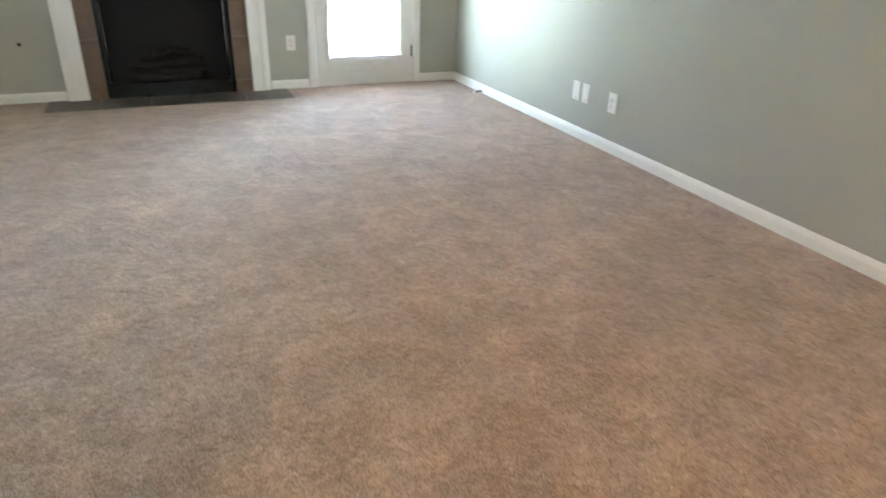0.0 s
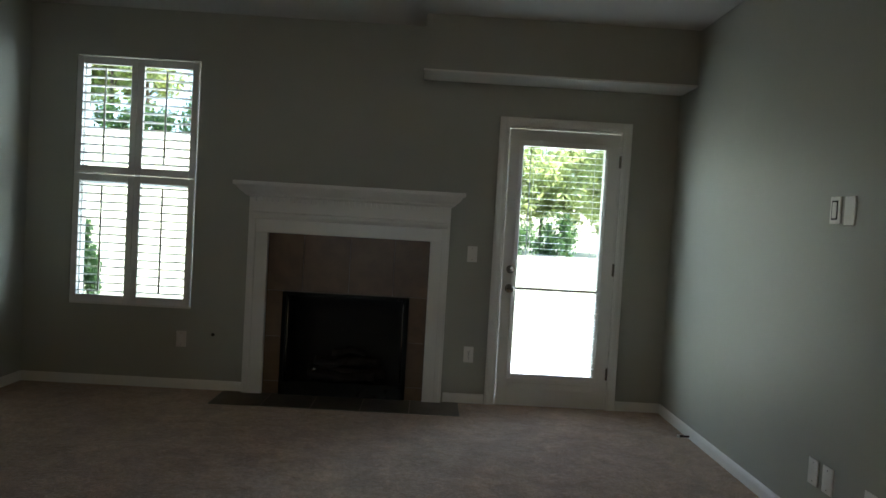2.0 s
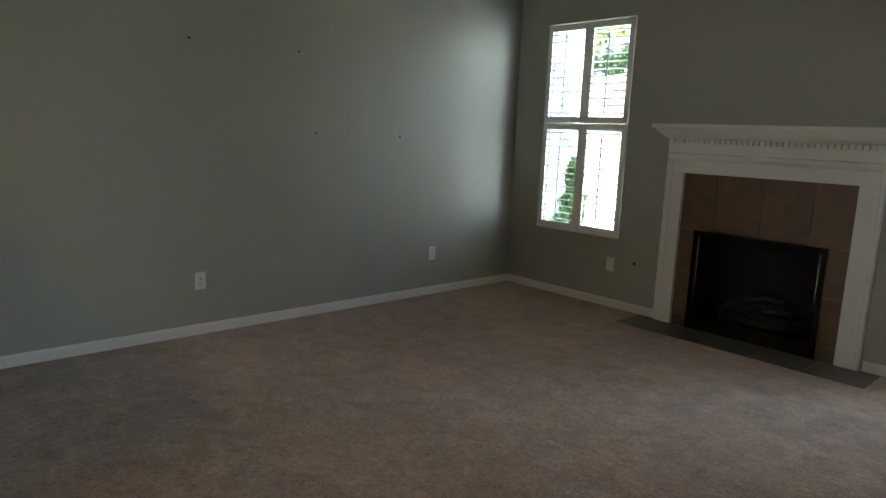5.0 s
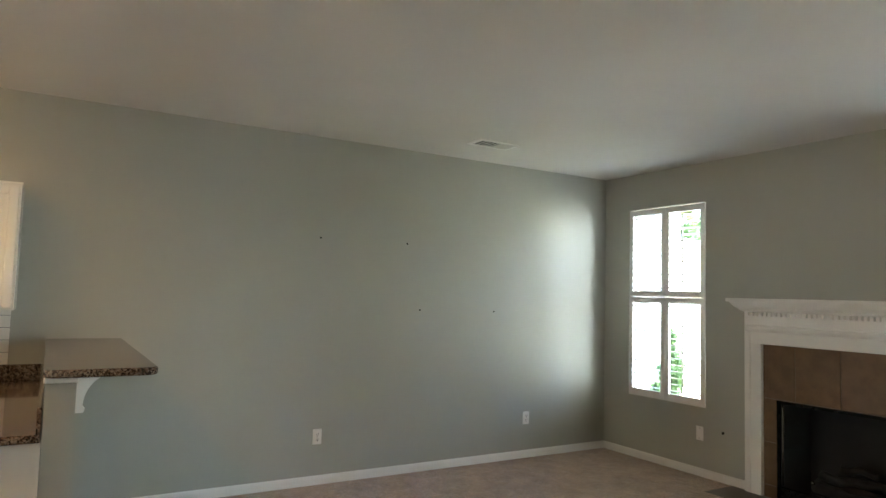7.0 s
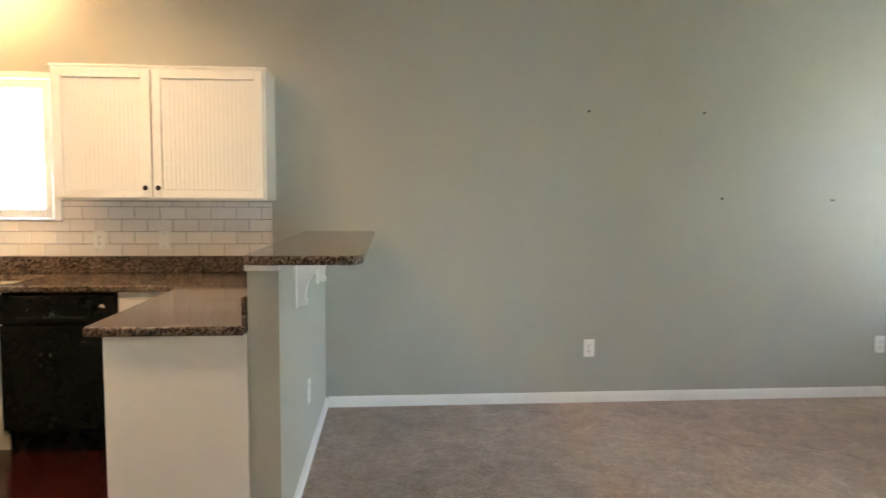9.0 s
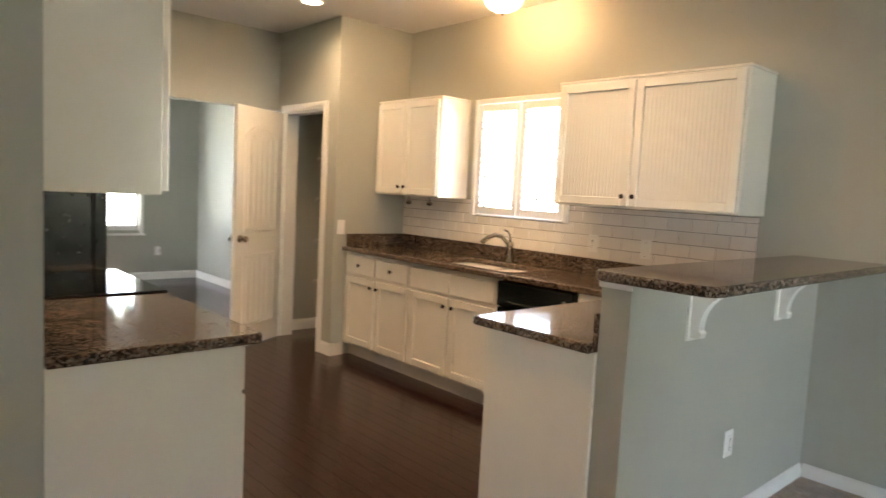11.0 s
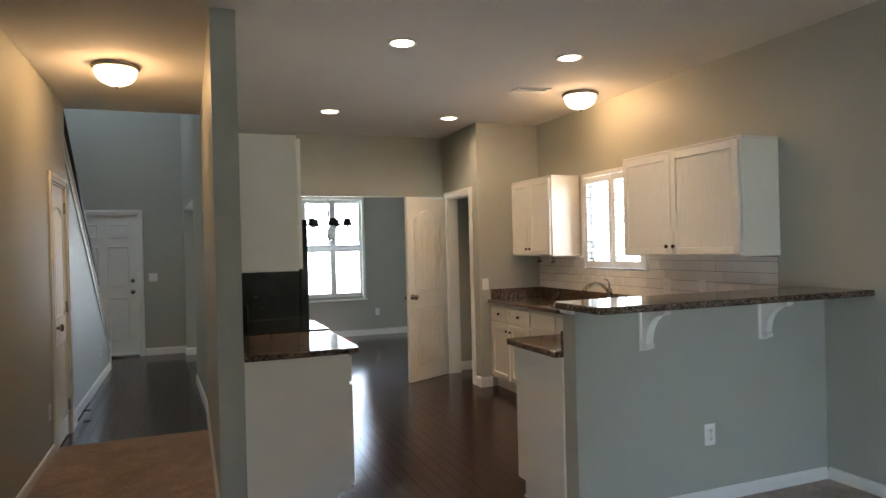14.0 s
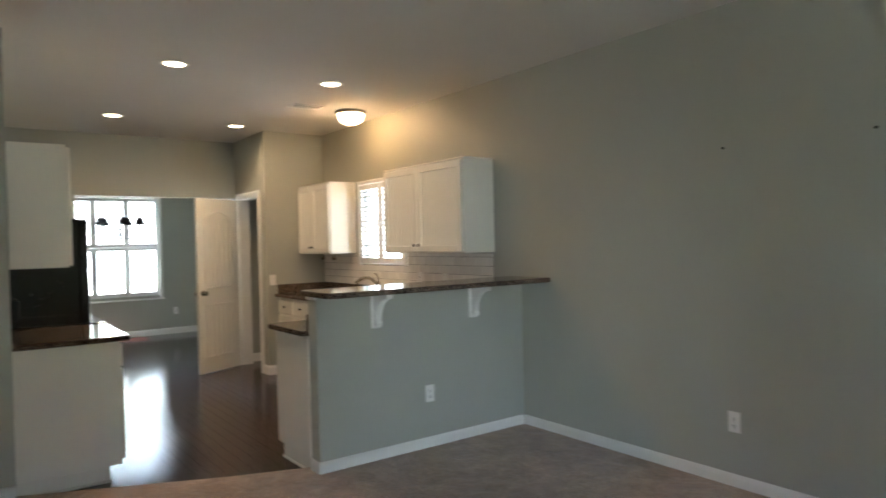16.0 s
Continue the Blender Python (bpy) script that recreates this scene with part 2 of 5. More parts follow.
def bx(*a, bev=0.0, seg=1):
    """One box as a bmesh, its edges rounded by bev."""
    bm = bmesh.new()
    box(bm, *a)
    bmesh.ops.recalc_face_normals(bm, faces=bm.faces)
    if bev:
        bmesh.ops.bevel(bm, geom=bm.edges[:], offset=bev, segments=seg, profile=0.5, affect="EDGES")
    return bm


def lathe(profile, n=20, m=None, bm=None):
    """Turns (radius, height) points round z."""
    bm = bm or bmesh.new()
    rings = []
    for r, z in profile:
        ring = []
        for k in range(n):
            a = 2 * math.pi * k / n
            v = Vector((r * math.cos(a), r * math.sin(a), z))
            ring.append(bm.verts.new(m @ v if m is not None else v))
        rings.append(ring)
    for a, b in zip(rings, rings[1:]):
        for k in range(n):
            f = bm.faces.new((a[k], a[(k + 1) % n], b[(k + 1) % n], b[k]))
            f.smooth = True
    for ring in (rings[0], rings[-1]):
        if (ring[0].co - ring[n // 2].co).length > 1e-4:
            bm.faces.new(ring)
    bmesh.ops.recalc_face_normals(bm, faces=bm.faces)
    return bm


def tube(pts, r, n=10, bm=None, r2=None):
    """A round bar along the points."""
    bm = bm or bmesh.new()
    pts = [Vector(p) for p in pts]
    rings = []
    for i, p in enumerate(pts):
        d = (pts[min(i + 1, len(pts) - 1)] - pts[max(i - 1, 0)]).normalized()
        up = Vector((0, 0, 1)) if abs(d.z) < 0.9 else Vector((1, 0, 0))
        u = d.cross(up).normalized()
        w = d.cross(u)
        rr = r if r2 is None else r + (r2 - r) * i / (len(pts) - 1)
        rings.append([bm.verts.new(p + rr * (math.cos(2 * math.pi * k / n) * u + math.sin(2 * math.pi * k / n) * w)) for k in range(n)])
    for a, b in zip(rings, rings[1:]):
        for k in range(n):
            f = bm.faces.new((a[k], a[(k + 1) % n], b[(k + 1) % n], b[k]))
            f.smooth = True
    bm.faces.new(rings[0])
    bm.faces.new(rings[-1][::-1])
    bmesh.ops.recalc_face_normals(bm, faces=bm.faces)
    return bm


def prism(pts, a, b, axis="z"):
    """A flat outline pushed from a to b along an axis."""
    bm = bmesh.new()
    put = {"z": lambda p, h: (p[0], p[1], h), "y": lambda p, h: (p[0], h, p[1]), "x": lambda p, h: (h, p[0], p[1])}[axis]
    lo, hi = [bm.verts.new(put(p, a)) for p in pts], [bm.verts.new(put(p, b)) for p in pts]
    bm.faces.new(lo)
    bm.faces.new(hi[::-1])
    for i in range(len(pts)):
        j = (i + 1) % len(pts)
        bm.faces.new((lo[i], hi[i], hi[j], lo[j]))
    bmesh.ops.recalc_face_normals(bm, faces=bm.faces)
    return bm


def part(name, bm, material, parent=None, label="", kind=""):
    me = bpy.data.meshes.new(name)
    bm.to_mesh(me)
    bm.free()
    me.materials.append(material)
    ob = new(name, me)
    ob.parent = parent
    return tagged(ob, label=label, kind=kind)


def thing(name, label, category, group="", at=(0, 0, 0), rz=0.0, kind=""):
    ob = new(name)
    ob.matrix_world = pose(*at, 0, 0, rz)
    ob.empty_display_size = 0.1
    return tagged(ob, label, category, group, kind)


def structure(name, bm, material, label="", category=""):
    return tagged(part(name, bm, material), label, category, kind="structure")


def boxes(*bs):
    bm = bmesh.new()
    for b in bs:
        box(bm, *b)
    bmesh.ops.recalc_face_normals(bm, faces=bm.faces)
    return bm


# ---------------- structure ----------------
W = 0.15
WX0, WX1, WZ0, WZ1 = 0.325, 1.205, 0.615, 2.40      # living room window
DX0, DX1, DZ1 = 3.44, 4.275, 2.075                  # patio door opening
KY0, KY1, KZ0, KZ1 = -7.258, -6.372, 1.235, 2.095       # kitchen window
SX0, SX1, SZ0, SZ1 = 0.78, 2.76, 0.67, 2.30         # dining window
FB0, FB1, FBZ0, FBZ1 = 1.88, 2.785, 0.05, 0.785     # firebox

structure("wall_north", boxes((-W, WX0, 0, W, 0, H), (WX0, WX1, 0, W, 0, WZ0), (WX0, WX1, 0, W, WZ1, H), (WX1, FB0 - 0.02, 0, W, 0, H), (FB0 - 0.02, FB1 + 0.02, 0, W, FBZ1 + 0.02, H), (FB1 + 0.02, DX0, 0, W, 0, H), (DX0, DX1, 0, W, DZ1, H), (DX1, EAST + W, 0, W, 0, H)), M_WALL, "greige painted living room wall with fireplace and patio door", "wall")
structure("wall_west", boxes((-W, 0, KY1, 0, 0, H), (-W, 0, KY0, KY1, 0, KZ0), (-W, 0, KY0, KY1, KZ1, H), (-W, 0, SOUTH - W, KY0, 0, H)), M_WALL, "long greige painted wall running from living room into kitchen", "wall")
structure("wall_east", boxes((EAST, EAST + W, -4.15, 0, 0, H), (EAST + W, 5.9, -4.15, -4.0, 0, H), (5.9, 6.05, -6.03, -4.0, 0, H)), M_WALL, "greige painted living room side wall", "wall")
structure("wall_jog", boxes((HALL_E, 5.9, -6.03, -5.88, 0, H)), M_WALL, "greige painted wall return beside the hallway", "wall")
structure("wall_hall_east", boxes((HALL_E, HALL_E + 0.12, -7.50, -6.03, 0, H), (HALL_E, HALL_E + 0.12, -8.10, -7.50, 2.035, H), (HALL_E, HALL_E + 0.12, -8.20, -8.10, 0, H)), M_WALL, "greige painted hallway wall with a closet door", "wall")
structure("wall_divider", boxes((KIT_E, HALL_W, -9.3, -5.56, 0, H)), M_WALL, "greige painted wall end between hallway and kitchen", "wall")
structure("wall_kitchen_south", boxes((2.48, KIT_E, -9.27, -9.15, 0, H), (0.0, 2.48, -9.27, -9.15, 2.06, H), (0.0, 0.72, -9.27, -9.15, 0, 2.06)), M_WALL, "greige painted wall above the wide opening to the dining room", "wall")
structure("wall_pantry", boxes((0, 0.72, -8.27, -8.15, 0, H), (0.60, 0.72, -8.35, -8.27, 0, H), (0.60, 0.72, -9.0, -8.35, 2.03, H), (0.60, 0.72, -9.15, -9.0, 0, H)), M_WALL, "greige painted pantry closet corner", "wall")
structure("wall_dining_south", boxes((0, SX0, SOUTH - W, SOUTH, 0, H), (SX0, SX1, SOUTH - W, SOUTH, 0, SZ0), (SX0, SX1, SOUTH - W, SOUTH, SZ1, H), (SX1, 3.65, SOUTH - W, SOUTH, 0, H)), M_WALL, "greige painted dining room wall with shuttered window", "wall")
FY = -12.36
structure("wall_foyer_south", boxes((3.30, 4.21, FY - W, FY, 0, 5.3), (4.21, 5.13, FY - W, FY, 2.04, 5.3), (5.13, 5.75, FY - W, FY, 0, 5.3)), M_WALL, "tall greige painted foyer wall round the front door", "wall")
# the foyer's west wall runs on from the hallway, very slightly askew
def askew(y):
    return 3.402 + 0.20 * (-8.43 - y) / (-8.43 - FY)


for label, y0, y1, z0, z1 in (("greige painted wall at the end of the hallway", -8.43, -9.85, 0, 5.3), ("greige painted header over the opening to the dining room", -9.85, -12.10, 2.09, 5.3), ("short greige painted wall beside the front door", -12.10, FY + 0.002, 0, 5.3)):
    structure("wall_foyer_west", prism([(3.30, y0), (askew(y0), y0), (askew(y1), y1), (3.30, y1)], z0, z1), M_WALL, label, "wall")
structure("wall_foyer_east", boxes((5.60, 5.75, FY, -6.03, 0, 5.3), (3.30, 5.60, -8.42, -8.30, H + 0.152, 5.3)), M_WALL, "tall painted stairwell wall", "wall")
structure("ceiling", boxes((-W, 6.05, -6.03, W, H, H + 0.15), (-W, 5.75, -8.42, -6.03, H, H + 0.15), (-W, 3.39, SOUTH - W, -8.42, H, H + 0.15)), M_CEIL, "flat off-white painted ceiling", "ceiling")
structure("ceiling_foyer", boxes((3.3, 5.75, FY - W, -8.3, 5.3, 5.45)), M_CEIL, "high off-white foyer ceiling", "ceiling")
structure("soffit", boxes((2.81, EAST, -0.30, 0, 2.380, H)), M_WALL, "boxed greige soffit above the patio door", "soffit")
structure("soffit_edge", boxes((2.807, EAST, -0.303, 0, 2.368, 2.380)), M_TRIM, "white underside of the soffit", "trim")

# floors: carpet with its slanted edge at the kitchen, dark boards beyond
structure("floor_slab", boxes((-W, 6.05, SOUTH - W, W, -0.12, -0.012)), M_CONC, "concrete floor slab", "floor")
structure("carpet_floor", prism([(0, 0), (EAST, 0), (EAST, -4.15), (5.9, -4.15), (5.9, -5.88), (HALL_E, -5.88), (HALL_E, -7.58), (HALL_W, -7.58), (HALL_W, -5.58), (3.27, -5.58), (2.2, -5.09), (1.74, -4.92), (0, -4.92)], -0.012, 0.034), M_CARPET, "worn beige plush carpet with vacuum marks", "carpet")
structure("wood_underlay", boxes((0, 5.6, SOUTH, -4.6, -0.011, -0.004)), M_WOODB, "dark gap between floor boards", "floor")


def base_run(name, segs, inner):
    """Baseboards: each (x0, y0, x1, y1) runs along a wall face, with the room on its left side."""
    root = tagged(new(name), "white painted baseboard", "baseboard", kind="structure")
    for x0, y0, x1, y1 in segs:
        d = Vector((x1 - x0, y1 - y0, 0))
        n = Vector((-d.y, d.x, 0)).normalized()
        prof = [(0.0, 0.0), (0.014, 0.0), (0.014, 0.080), (0.010, 0.094), (0.004, 0.103), (0.0, 0.103)]
        bm = bmesh.new()
        a = [bm.verts.new(Vector((x0, y0, 0)) + n * p + Vector((0, 0, q))) for p, q in prof]
        b = [bm.verts.new(Vector((x1, y1, 0)) + n * p + Vector((0, 0, q))) for p, q in prof]
        bm.faces.new(a)
        bm.faces.new(b[::-1])
        for i in range(len(prof)):
            j = (i + 1) % len(prof)
            bm.faces.new((a[i], b[i], b[j], a[j]))
        bmesh.ops.recalc_face_normals(bm, faces=bm.faces)
        part("board", bm, M_TRIM, root)
    return root


base_run("baseboard", [(0, 0, 0, -4.745), (1.60, -0.0, 0.014, 0), (3.37, 0, 3.07, 0), (EAST - 0.014, 0, 4.345, 0), (EAST, -4.15, EAST, 0), (5.9, -4.15, EAST, -4.15)], 0)
base_run("baseboard_peninsula", [(0.014, -4.76, 1.744, -4.76), (1.73, -4.76, 1.73, -4.87)], 0)
base_run("baseboard_hall", [(HALL_E, -7.425, HALL_E, -5.88), (HALL_E, -8.42, HALL_E, -8.17), (HALL_W, -5.56, HALL_W, -8.43), (askew(-8.43), -8.43, askew(-9.85), -9.85), (KIT_E, -5.56, HALL_W + 0.014, -5.56), (HALL_E - 0.014, -5.88, 5.9, -5.88)], 0)
base_run("baseboard_kitchen", [(0.72, -8.15, 0.72, -8.285), (0.60, -8.15, 0.734, -8.15), (0.72, -9.07, 0.72, -9.15), (0.014, SOUTH, 3.55, SOUTH), (0.0, -9.27, 0.0, SOUTH), (3.62, FY, 4.14, FY), (askew(-12.10), -12.10, askew(FY), FY), (3.30, -12.10, askew(-12.10) + 0.014, -12.10), (0.0, -9.15, 0.6, -9.15)], 0)

# ---------------- windows with plantation shutters ----------------
def shutter_panel(w, h, nl, group, label, tilt=12):
    """A louvred panel in its own x-z plane, its lower left corner at the origin."""
    t = thing("shutter_panel", label, "shutter", group)
    s, r = 0.045, 0.055
    part("stile", bx(0, s, -0.013, 0.013, 0, h, bev=0.002), M_SHUT, t)
    part("stile", bx(w - s, w, -0.013, 0.013, 0, h, bev=0.002), M_SHUT, t)
    part("rail", bx(s, w - s, -0.012, 0.012, 0, r, bev=0.002), M_SHUT, t)
    part("rail", bx(s, w - s, -0.012, 0.012, h - r, h, bev=0.002), M_SHUT, t)
    step = (h - 2 * r) / nl
    me = None
    for k in range(nl):
        if me is None:
            bm = bmesh.new()
            prof = [(-0.028, 0), (-0.018, 0.0035), (0, 0.0048), (0.018, 0.0035), (0.028, 0), (0.018, -0.0035), (0, -0.0048), (-0.018, -0.0035)]
            a = [bm.verts.new((s + 0.002, p, q)) for p, q in prof]
            b = [bm.verts.new((w - s - 0.002, p, q)) for p, q in prof]
            bm.faces.new(a)
            bm.faces.new(b[::-1])
            for i in range(8):
                f = bm.faces.new((a[i], b[i], b[(i + 1) % 8], a[(i + 1) % 8]))
                f.smooth = True
            bmesh.ops.recalc_face_normals(bm, faces=bm.faces)
            ob = part("louvre", bm, M_SHUT, t)
            me = ob.data
        else:
            ob = new("louvre", me)
            ob.parent = t
        ob.matrix_local = pose(0, 0, r + step * (k + 0.5), tilt)
    part("tilt_rod", bx(w / 2 - 0.006, w / 2 + 0.006, -0.040, -0.030, r + 0.03, h - r - 0.03, bev=0.002), M_SHUT, t)
    return t


def window(name, x0, x1, z0, z1, m, label, sash=True):
    """A glazed sash window set in the wall's outer half; m places it, its wall along x."""
    t = tagged(new(name), label, "window", kind="structure")
    t.matrix_world = m
    part("window_frame", boxes((x0, x0 + 0.04, 0.07, 0.12, z0, z1), (x1 - 0.04, x1, 0.07, 0.12, z0, z1), (x0 + 0.04, x1 - 0.04, 0.07, 0.12, z0, z0 + 0.04), (x0 + 0.04, x1 - 0.04, 0.07, 0.12, z1 - 0.04, z1), (x0 + 0.04, x1 - 0.04, 0.075, 0.115, (z0 + z1) / 2 - 0.02, (z0 + z1) / 2 + 0.02)), M_TRIM, t)
    for a, b in ((z0 + 0.04, (z0 + z1) / 2 - 0.02), ((z0 + z1) / 2 + 0.02, z1 - 0.04)):
        g = part("pane", boxes((x0 + 0.04, x1 - 0.04, 0.094, 0.098, a, b)), M_GLASS, t)
        g.visible_shadow = False
    part("window_sill", bx(x0 + 0.002, x1 - 0.002, 0.004, 0.069, z0 + 0.0, z0 + 0.012, bev=0.003), M_TRIM, t)
    return t


window("window_1", WX0, WX1, WZ0, WZ1, pose(0, 0, 0), "tall white double-hung living room window")
window("window_2", -KY1, -KY0, KZ0, KZ1, Matrix(((0, -1, 0, 0), (-1, 0, 0, 0), (0, 0, 1, 0), (0, 0, 0, 1))), "small white kitchen window above the sink")
window("window_3", -SX1, -SX0, SZ0, SZ1, pose(0, SOUTH, 0, 0, 0, 180), "large white dining room window")

zm = 1.557
pw = (WX1 - WX0 - 0.018) / 2                        # a gap of light stays at the bottom and on the fireplace side
lo = shutter_panel(pw, zm - WZ0 - 0.013, 14, "living room shutters", "lower white plantation shutter panel in the living room window", -8)
lo.matrix_world = pose(WX0 + 0.004, 0.014, WZ0 + 0.012)
copy_thing(lo, pose(WX0 + 0.006 + pw, 0.014, WZ0 + 0.012))
hi_ = shutter_panel(pw, WZ1 - zm - 0.009, 12, "living room shutters", "upper white plantation shutter panel in the living room window", -8)
hi_.matrix_world = pose(WX0 + 0.004, 0.014, zm + 0.001)
copy_thing(hi_, pose(WX0 + 0.006 + pw, 0.014, zm + 0.001))

# kitchen window: shutters in a proud frame
kf = tagged(new("window_trim_kitchen"), "white shutter frame round the kitchen window", "trim", kind="structure")
for b in ((0.0, 0.03, KY0 - 0.028, KY0 + 0.008, KZ0 - 0.004, KZ1 + 0.026), (0.0, 0.03, KY1 - 0.008, KY1 + 0.028, KZ0 - 0.004, KZ1 + 0.026), (0.0, 0.03, KY0 + 0.008, KY1 - 0.008, KZ1 - 0.01, KZ1 + 0.026)):
    part("casing", bx(*b, bev=0.003), M_TRIM, kf)
kw = (KY1 - KY0 - 0.02 - 2 * 0.008) / 2
ks = shutter_panel(kw, KZ1 - KZ0 - 0.03, 14, "kitchen shutters", "white plantation shutter panel with open louvres in the kitchen window", -10)
ks.matrix_world = pose(0.012, KY0 + 0.014, KZ0 + 0.014, 0, 0, 90)
copy_thing(ks, pose(0.012, KY0 + 0.02 + kw, KZ0 + 0.014, 0, 0, 90))

# dining window shutters, two tiers
dw = (SX1 - SX0 - 0.02) / 4
ds = shutter_panel(dw, (SZ1 - SZ0) / 2 - 0.012, 13, "dining room shutters", "white plantation shutter panel with open louvres in the dining room window", -10)
ds.matrix_world = pose(SX0 + 0.01 + dw, SOUTH - 0.01, SZ0 + 0.012, 0, 0, 180)
for i in range(1, 8):
    copy_thing(ds, pose(SX0 + 0.01 + dw * (i % 4 + 1), SOUTH - 0.01, (SZ0 + 0.012, (SZ0 + SZ1) / 2 + 0.004)[i // 4], 0, 0, 180))
tr = tagged(new("window_trim_dining"), "white frame round the dining room window", "trim", kind="structure")
for b in ((SX0 - 0.04, SX0 + 0.005, SOUTH, SOUTH + 0.03, SZ0 - 0.04, SZ1 + 0.04), (SX1 - 0.005, SX1 + 0.04, SOUTH, SOUTH + 0.03, SZ0 - 0.04, SZ1 + 0.04), (SX0 + 0.005, SX1 - 0.005, SOUTH, SOUTH + 0.03, SZ1 - 0.002, SZ1 + 0.04), (SX0 - 0.06, SX1 + 0.06, SOUTH, SOUTH + 0.05, SZ0 - 0.065, SZ0 - 0.04)):
    part("casing", bx(*b, bev=0.003), M_TRIM, tr)

# ---------------- doors ----------------
def casing(name, label, x0, x1, z1, m, w=0.065, both=(1,)):
    """Door casing round an opening x0..x1 up to z1, standing out of the face y = 0 towards -y."""
    t = tagged(new(name), label, "trim", kind="structure")
    t.matrix_world = m
    for a, b, c, d in ((x0 - w, x0, 0, z1 + w), (x1, x1 + w, 0, z1 + w), (x0, x1, z1, z1 + w)):
        part("casing", bx(a, b, -0.018, 0, c, d, bev=0.004), M_TRIM, t)
        if b - a < 0.2:
            part("casing_bead", bx(a + 0.012, b - 0.028, -0.024, -0.018, c, d - 0.012, bev=0.002), M_TRIM, t)
        else:
            part("casing_bead", bx(a, b, -0.024, -0.018, c + 0.028, d - 0.012, bev=0.002), M_TRIM, t)
    part("jamb", boxes((x0, x0 + 0.012, 0, 0.12, 0, z1), (x1 - 0.012, x1, 0, 0.12, 0, z1), (x0 + 0.012, x1 - 0.012, 0, 0.12, z1 - 0.012, z1)), M_TRIM, t)
    return t


def knob(parent, x, y, z, side=-1, material=None, name="door_knob"):
    m = pose(x, y, z, 90 if side < 0 else -90)
    return part(name, lathe([(0.032, 0.0), (0.032, 0.006), (0.012, 0.010), (0.011, 0.035), (0.024, 0.042), (0.029, 0.054), (0.024, 0.066), (0.0, 0.070)], 18, m), material or M_STEEL, parent)


def hinges(parent, x, y, zs, material=None):
    for z in zs:
        part("hinge", bx(x - 0.012, x + 0.012, y - 0.008, y, z - 0.045, z + 0.045, bev=0.002), material or M_STEEL, parent)


casing("door_trim_patio", "white casing round the patio door", DX0, DX1, DZ1, pose(0, 0, 0))
pd = thing("patio_door", "closed white patio door with full glass and mini blinds", "door")
x0, x1 = DX0 + 0.016, DX1 - 0.014
g0, g1, gz0, gz1 = 3.555, 4.155, 0.262, 1.94
part("leaf", boxes((x0, g0, 0.0, 0.044, 0.03, 2.058), (g1, x1, 0.0, 0.044, 0.03, 2.058), (g0, g1, 0.0, 0.044, 0.03, gz0), (g0, g1, 0.0, 0.044, gz1, 2.058)), M_DOOR, pd)
for b in ((g0 - 0.03, g0 + 0.004, -0.012, 0.0, gz0 - 0.03, gz1 + 0.03), (g1 - 0.004, g1 + 0.03, -0.012, 0.0, gz0 - 0.03, gz1 + 0.03), (g0 + 0.004, g1 - 0.004, -0.012, 0.0, gz0 - 0.03, gz0 + 0.004), (g0 + 0.004, g1 - 0.004, -0.012, 0.0, gz1 - 0.004, gz1 + 0.03)):
    part("glass_bead", bx(*b, bev=0.004), M_DOOR, pd)
g = part("pane", boxes((g0, g1, 0.020, 0.024, gz0, gz1)), M_GLASS, pd)
g.visible_shadow = False
part("lower_panel", bx(g0 - 0.02, g1 + 0.02, -0.006, 0.0, 0.16, 0.205, bev=0.003), M_DOOR, pd)
knob(pd, 3.512, 0, 0.895)
part("deadbolt", lathe([(0.030, 0), (0.030, 0.012), (0.014, 0.016), (0.012, 0.028), (0, 0.03)], 18, pose(3.512, 0, 1.035, 90)), M_STEEL, pd)
structure("front_threshold", bx(4.222, 5.118, FY - 0.10, FY + 0.01, 0.001, 0.030, bev=0.004), M_STEEL, "dull metal front door threshold", "threshold")
hinges(pd, DX1 - 0.004, -0.002, (0.30, 1.07, 1.86))
part("threshold", bx(DX0 + 0.013, DX1 - 0.013, -0.02, 0.13, 0.007, 0.028, bev=0.004), M_STEEL, pd, "worn metal door threshold")

bl = thing("door_blind", "white mini blind with open slats hung over the door glass", "blind", at=(g0, 0, 0))
part("headrail", bx(-0.005, g1 - g0 + 0.005, -0.045, -0.014, gz1 - 0.005, gz1 + 0.035, bev=0.003), M_SHUT, bl)
part("bottom_rail", bx(0.005, g1 - g0 + 0.012, -0.040, -0.016, gz0 - 0.002, gz0 + 0.014, bev=0.003), M_SHUT, bl)
random.seed(7)
me = None
ns = 37
for k in range(ns):
    z = gz0 + 0.03 + (gz1 - gz0 - 0.05) * k / (ns - 1)
    if me is None:
        bm = bmesh.new()
        prof = [(-0.0125, 0.0), (-0.006, 0.0014), (0.006, 0.0014), (0.0125, 0.0), (0.006, 0.0007), (-0.006, 0.0007)]
        a = [bm.verts.new((0.004, p, q)) for p, q in prof]
        b = [bm.verts.new((g1 - g0 + 0.010, p, q)) for p, q in prof]
        bm.faces.new(a)
        bm.faces.new(b[::-1])
        for i in range(6):
            bm.faces.new((a[i], b[i], b[(i + 1) % 6], a[(i + 1) % 6]))
        bmesh.ops.recalc_face_normals(bm, faces=bm.faces)
        ob = part("slat", bm, M_SHUT, bl)
        me = ob.data
    else:
        ob = new("slat", me)
        ob.parent = bl
    ob.matrix_local = pose(0, -0.030, z, random.uniform(-3, 3), random.uniform(-0.15, 0.15))
for x in (0.08, 0.52):
    part("ladder_cord", tube([(x, -0.043, gz0 + 0.01), (x, -0.043, gz1)], 0.0012, 5), M_SHUT, bl)
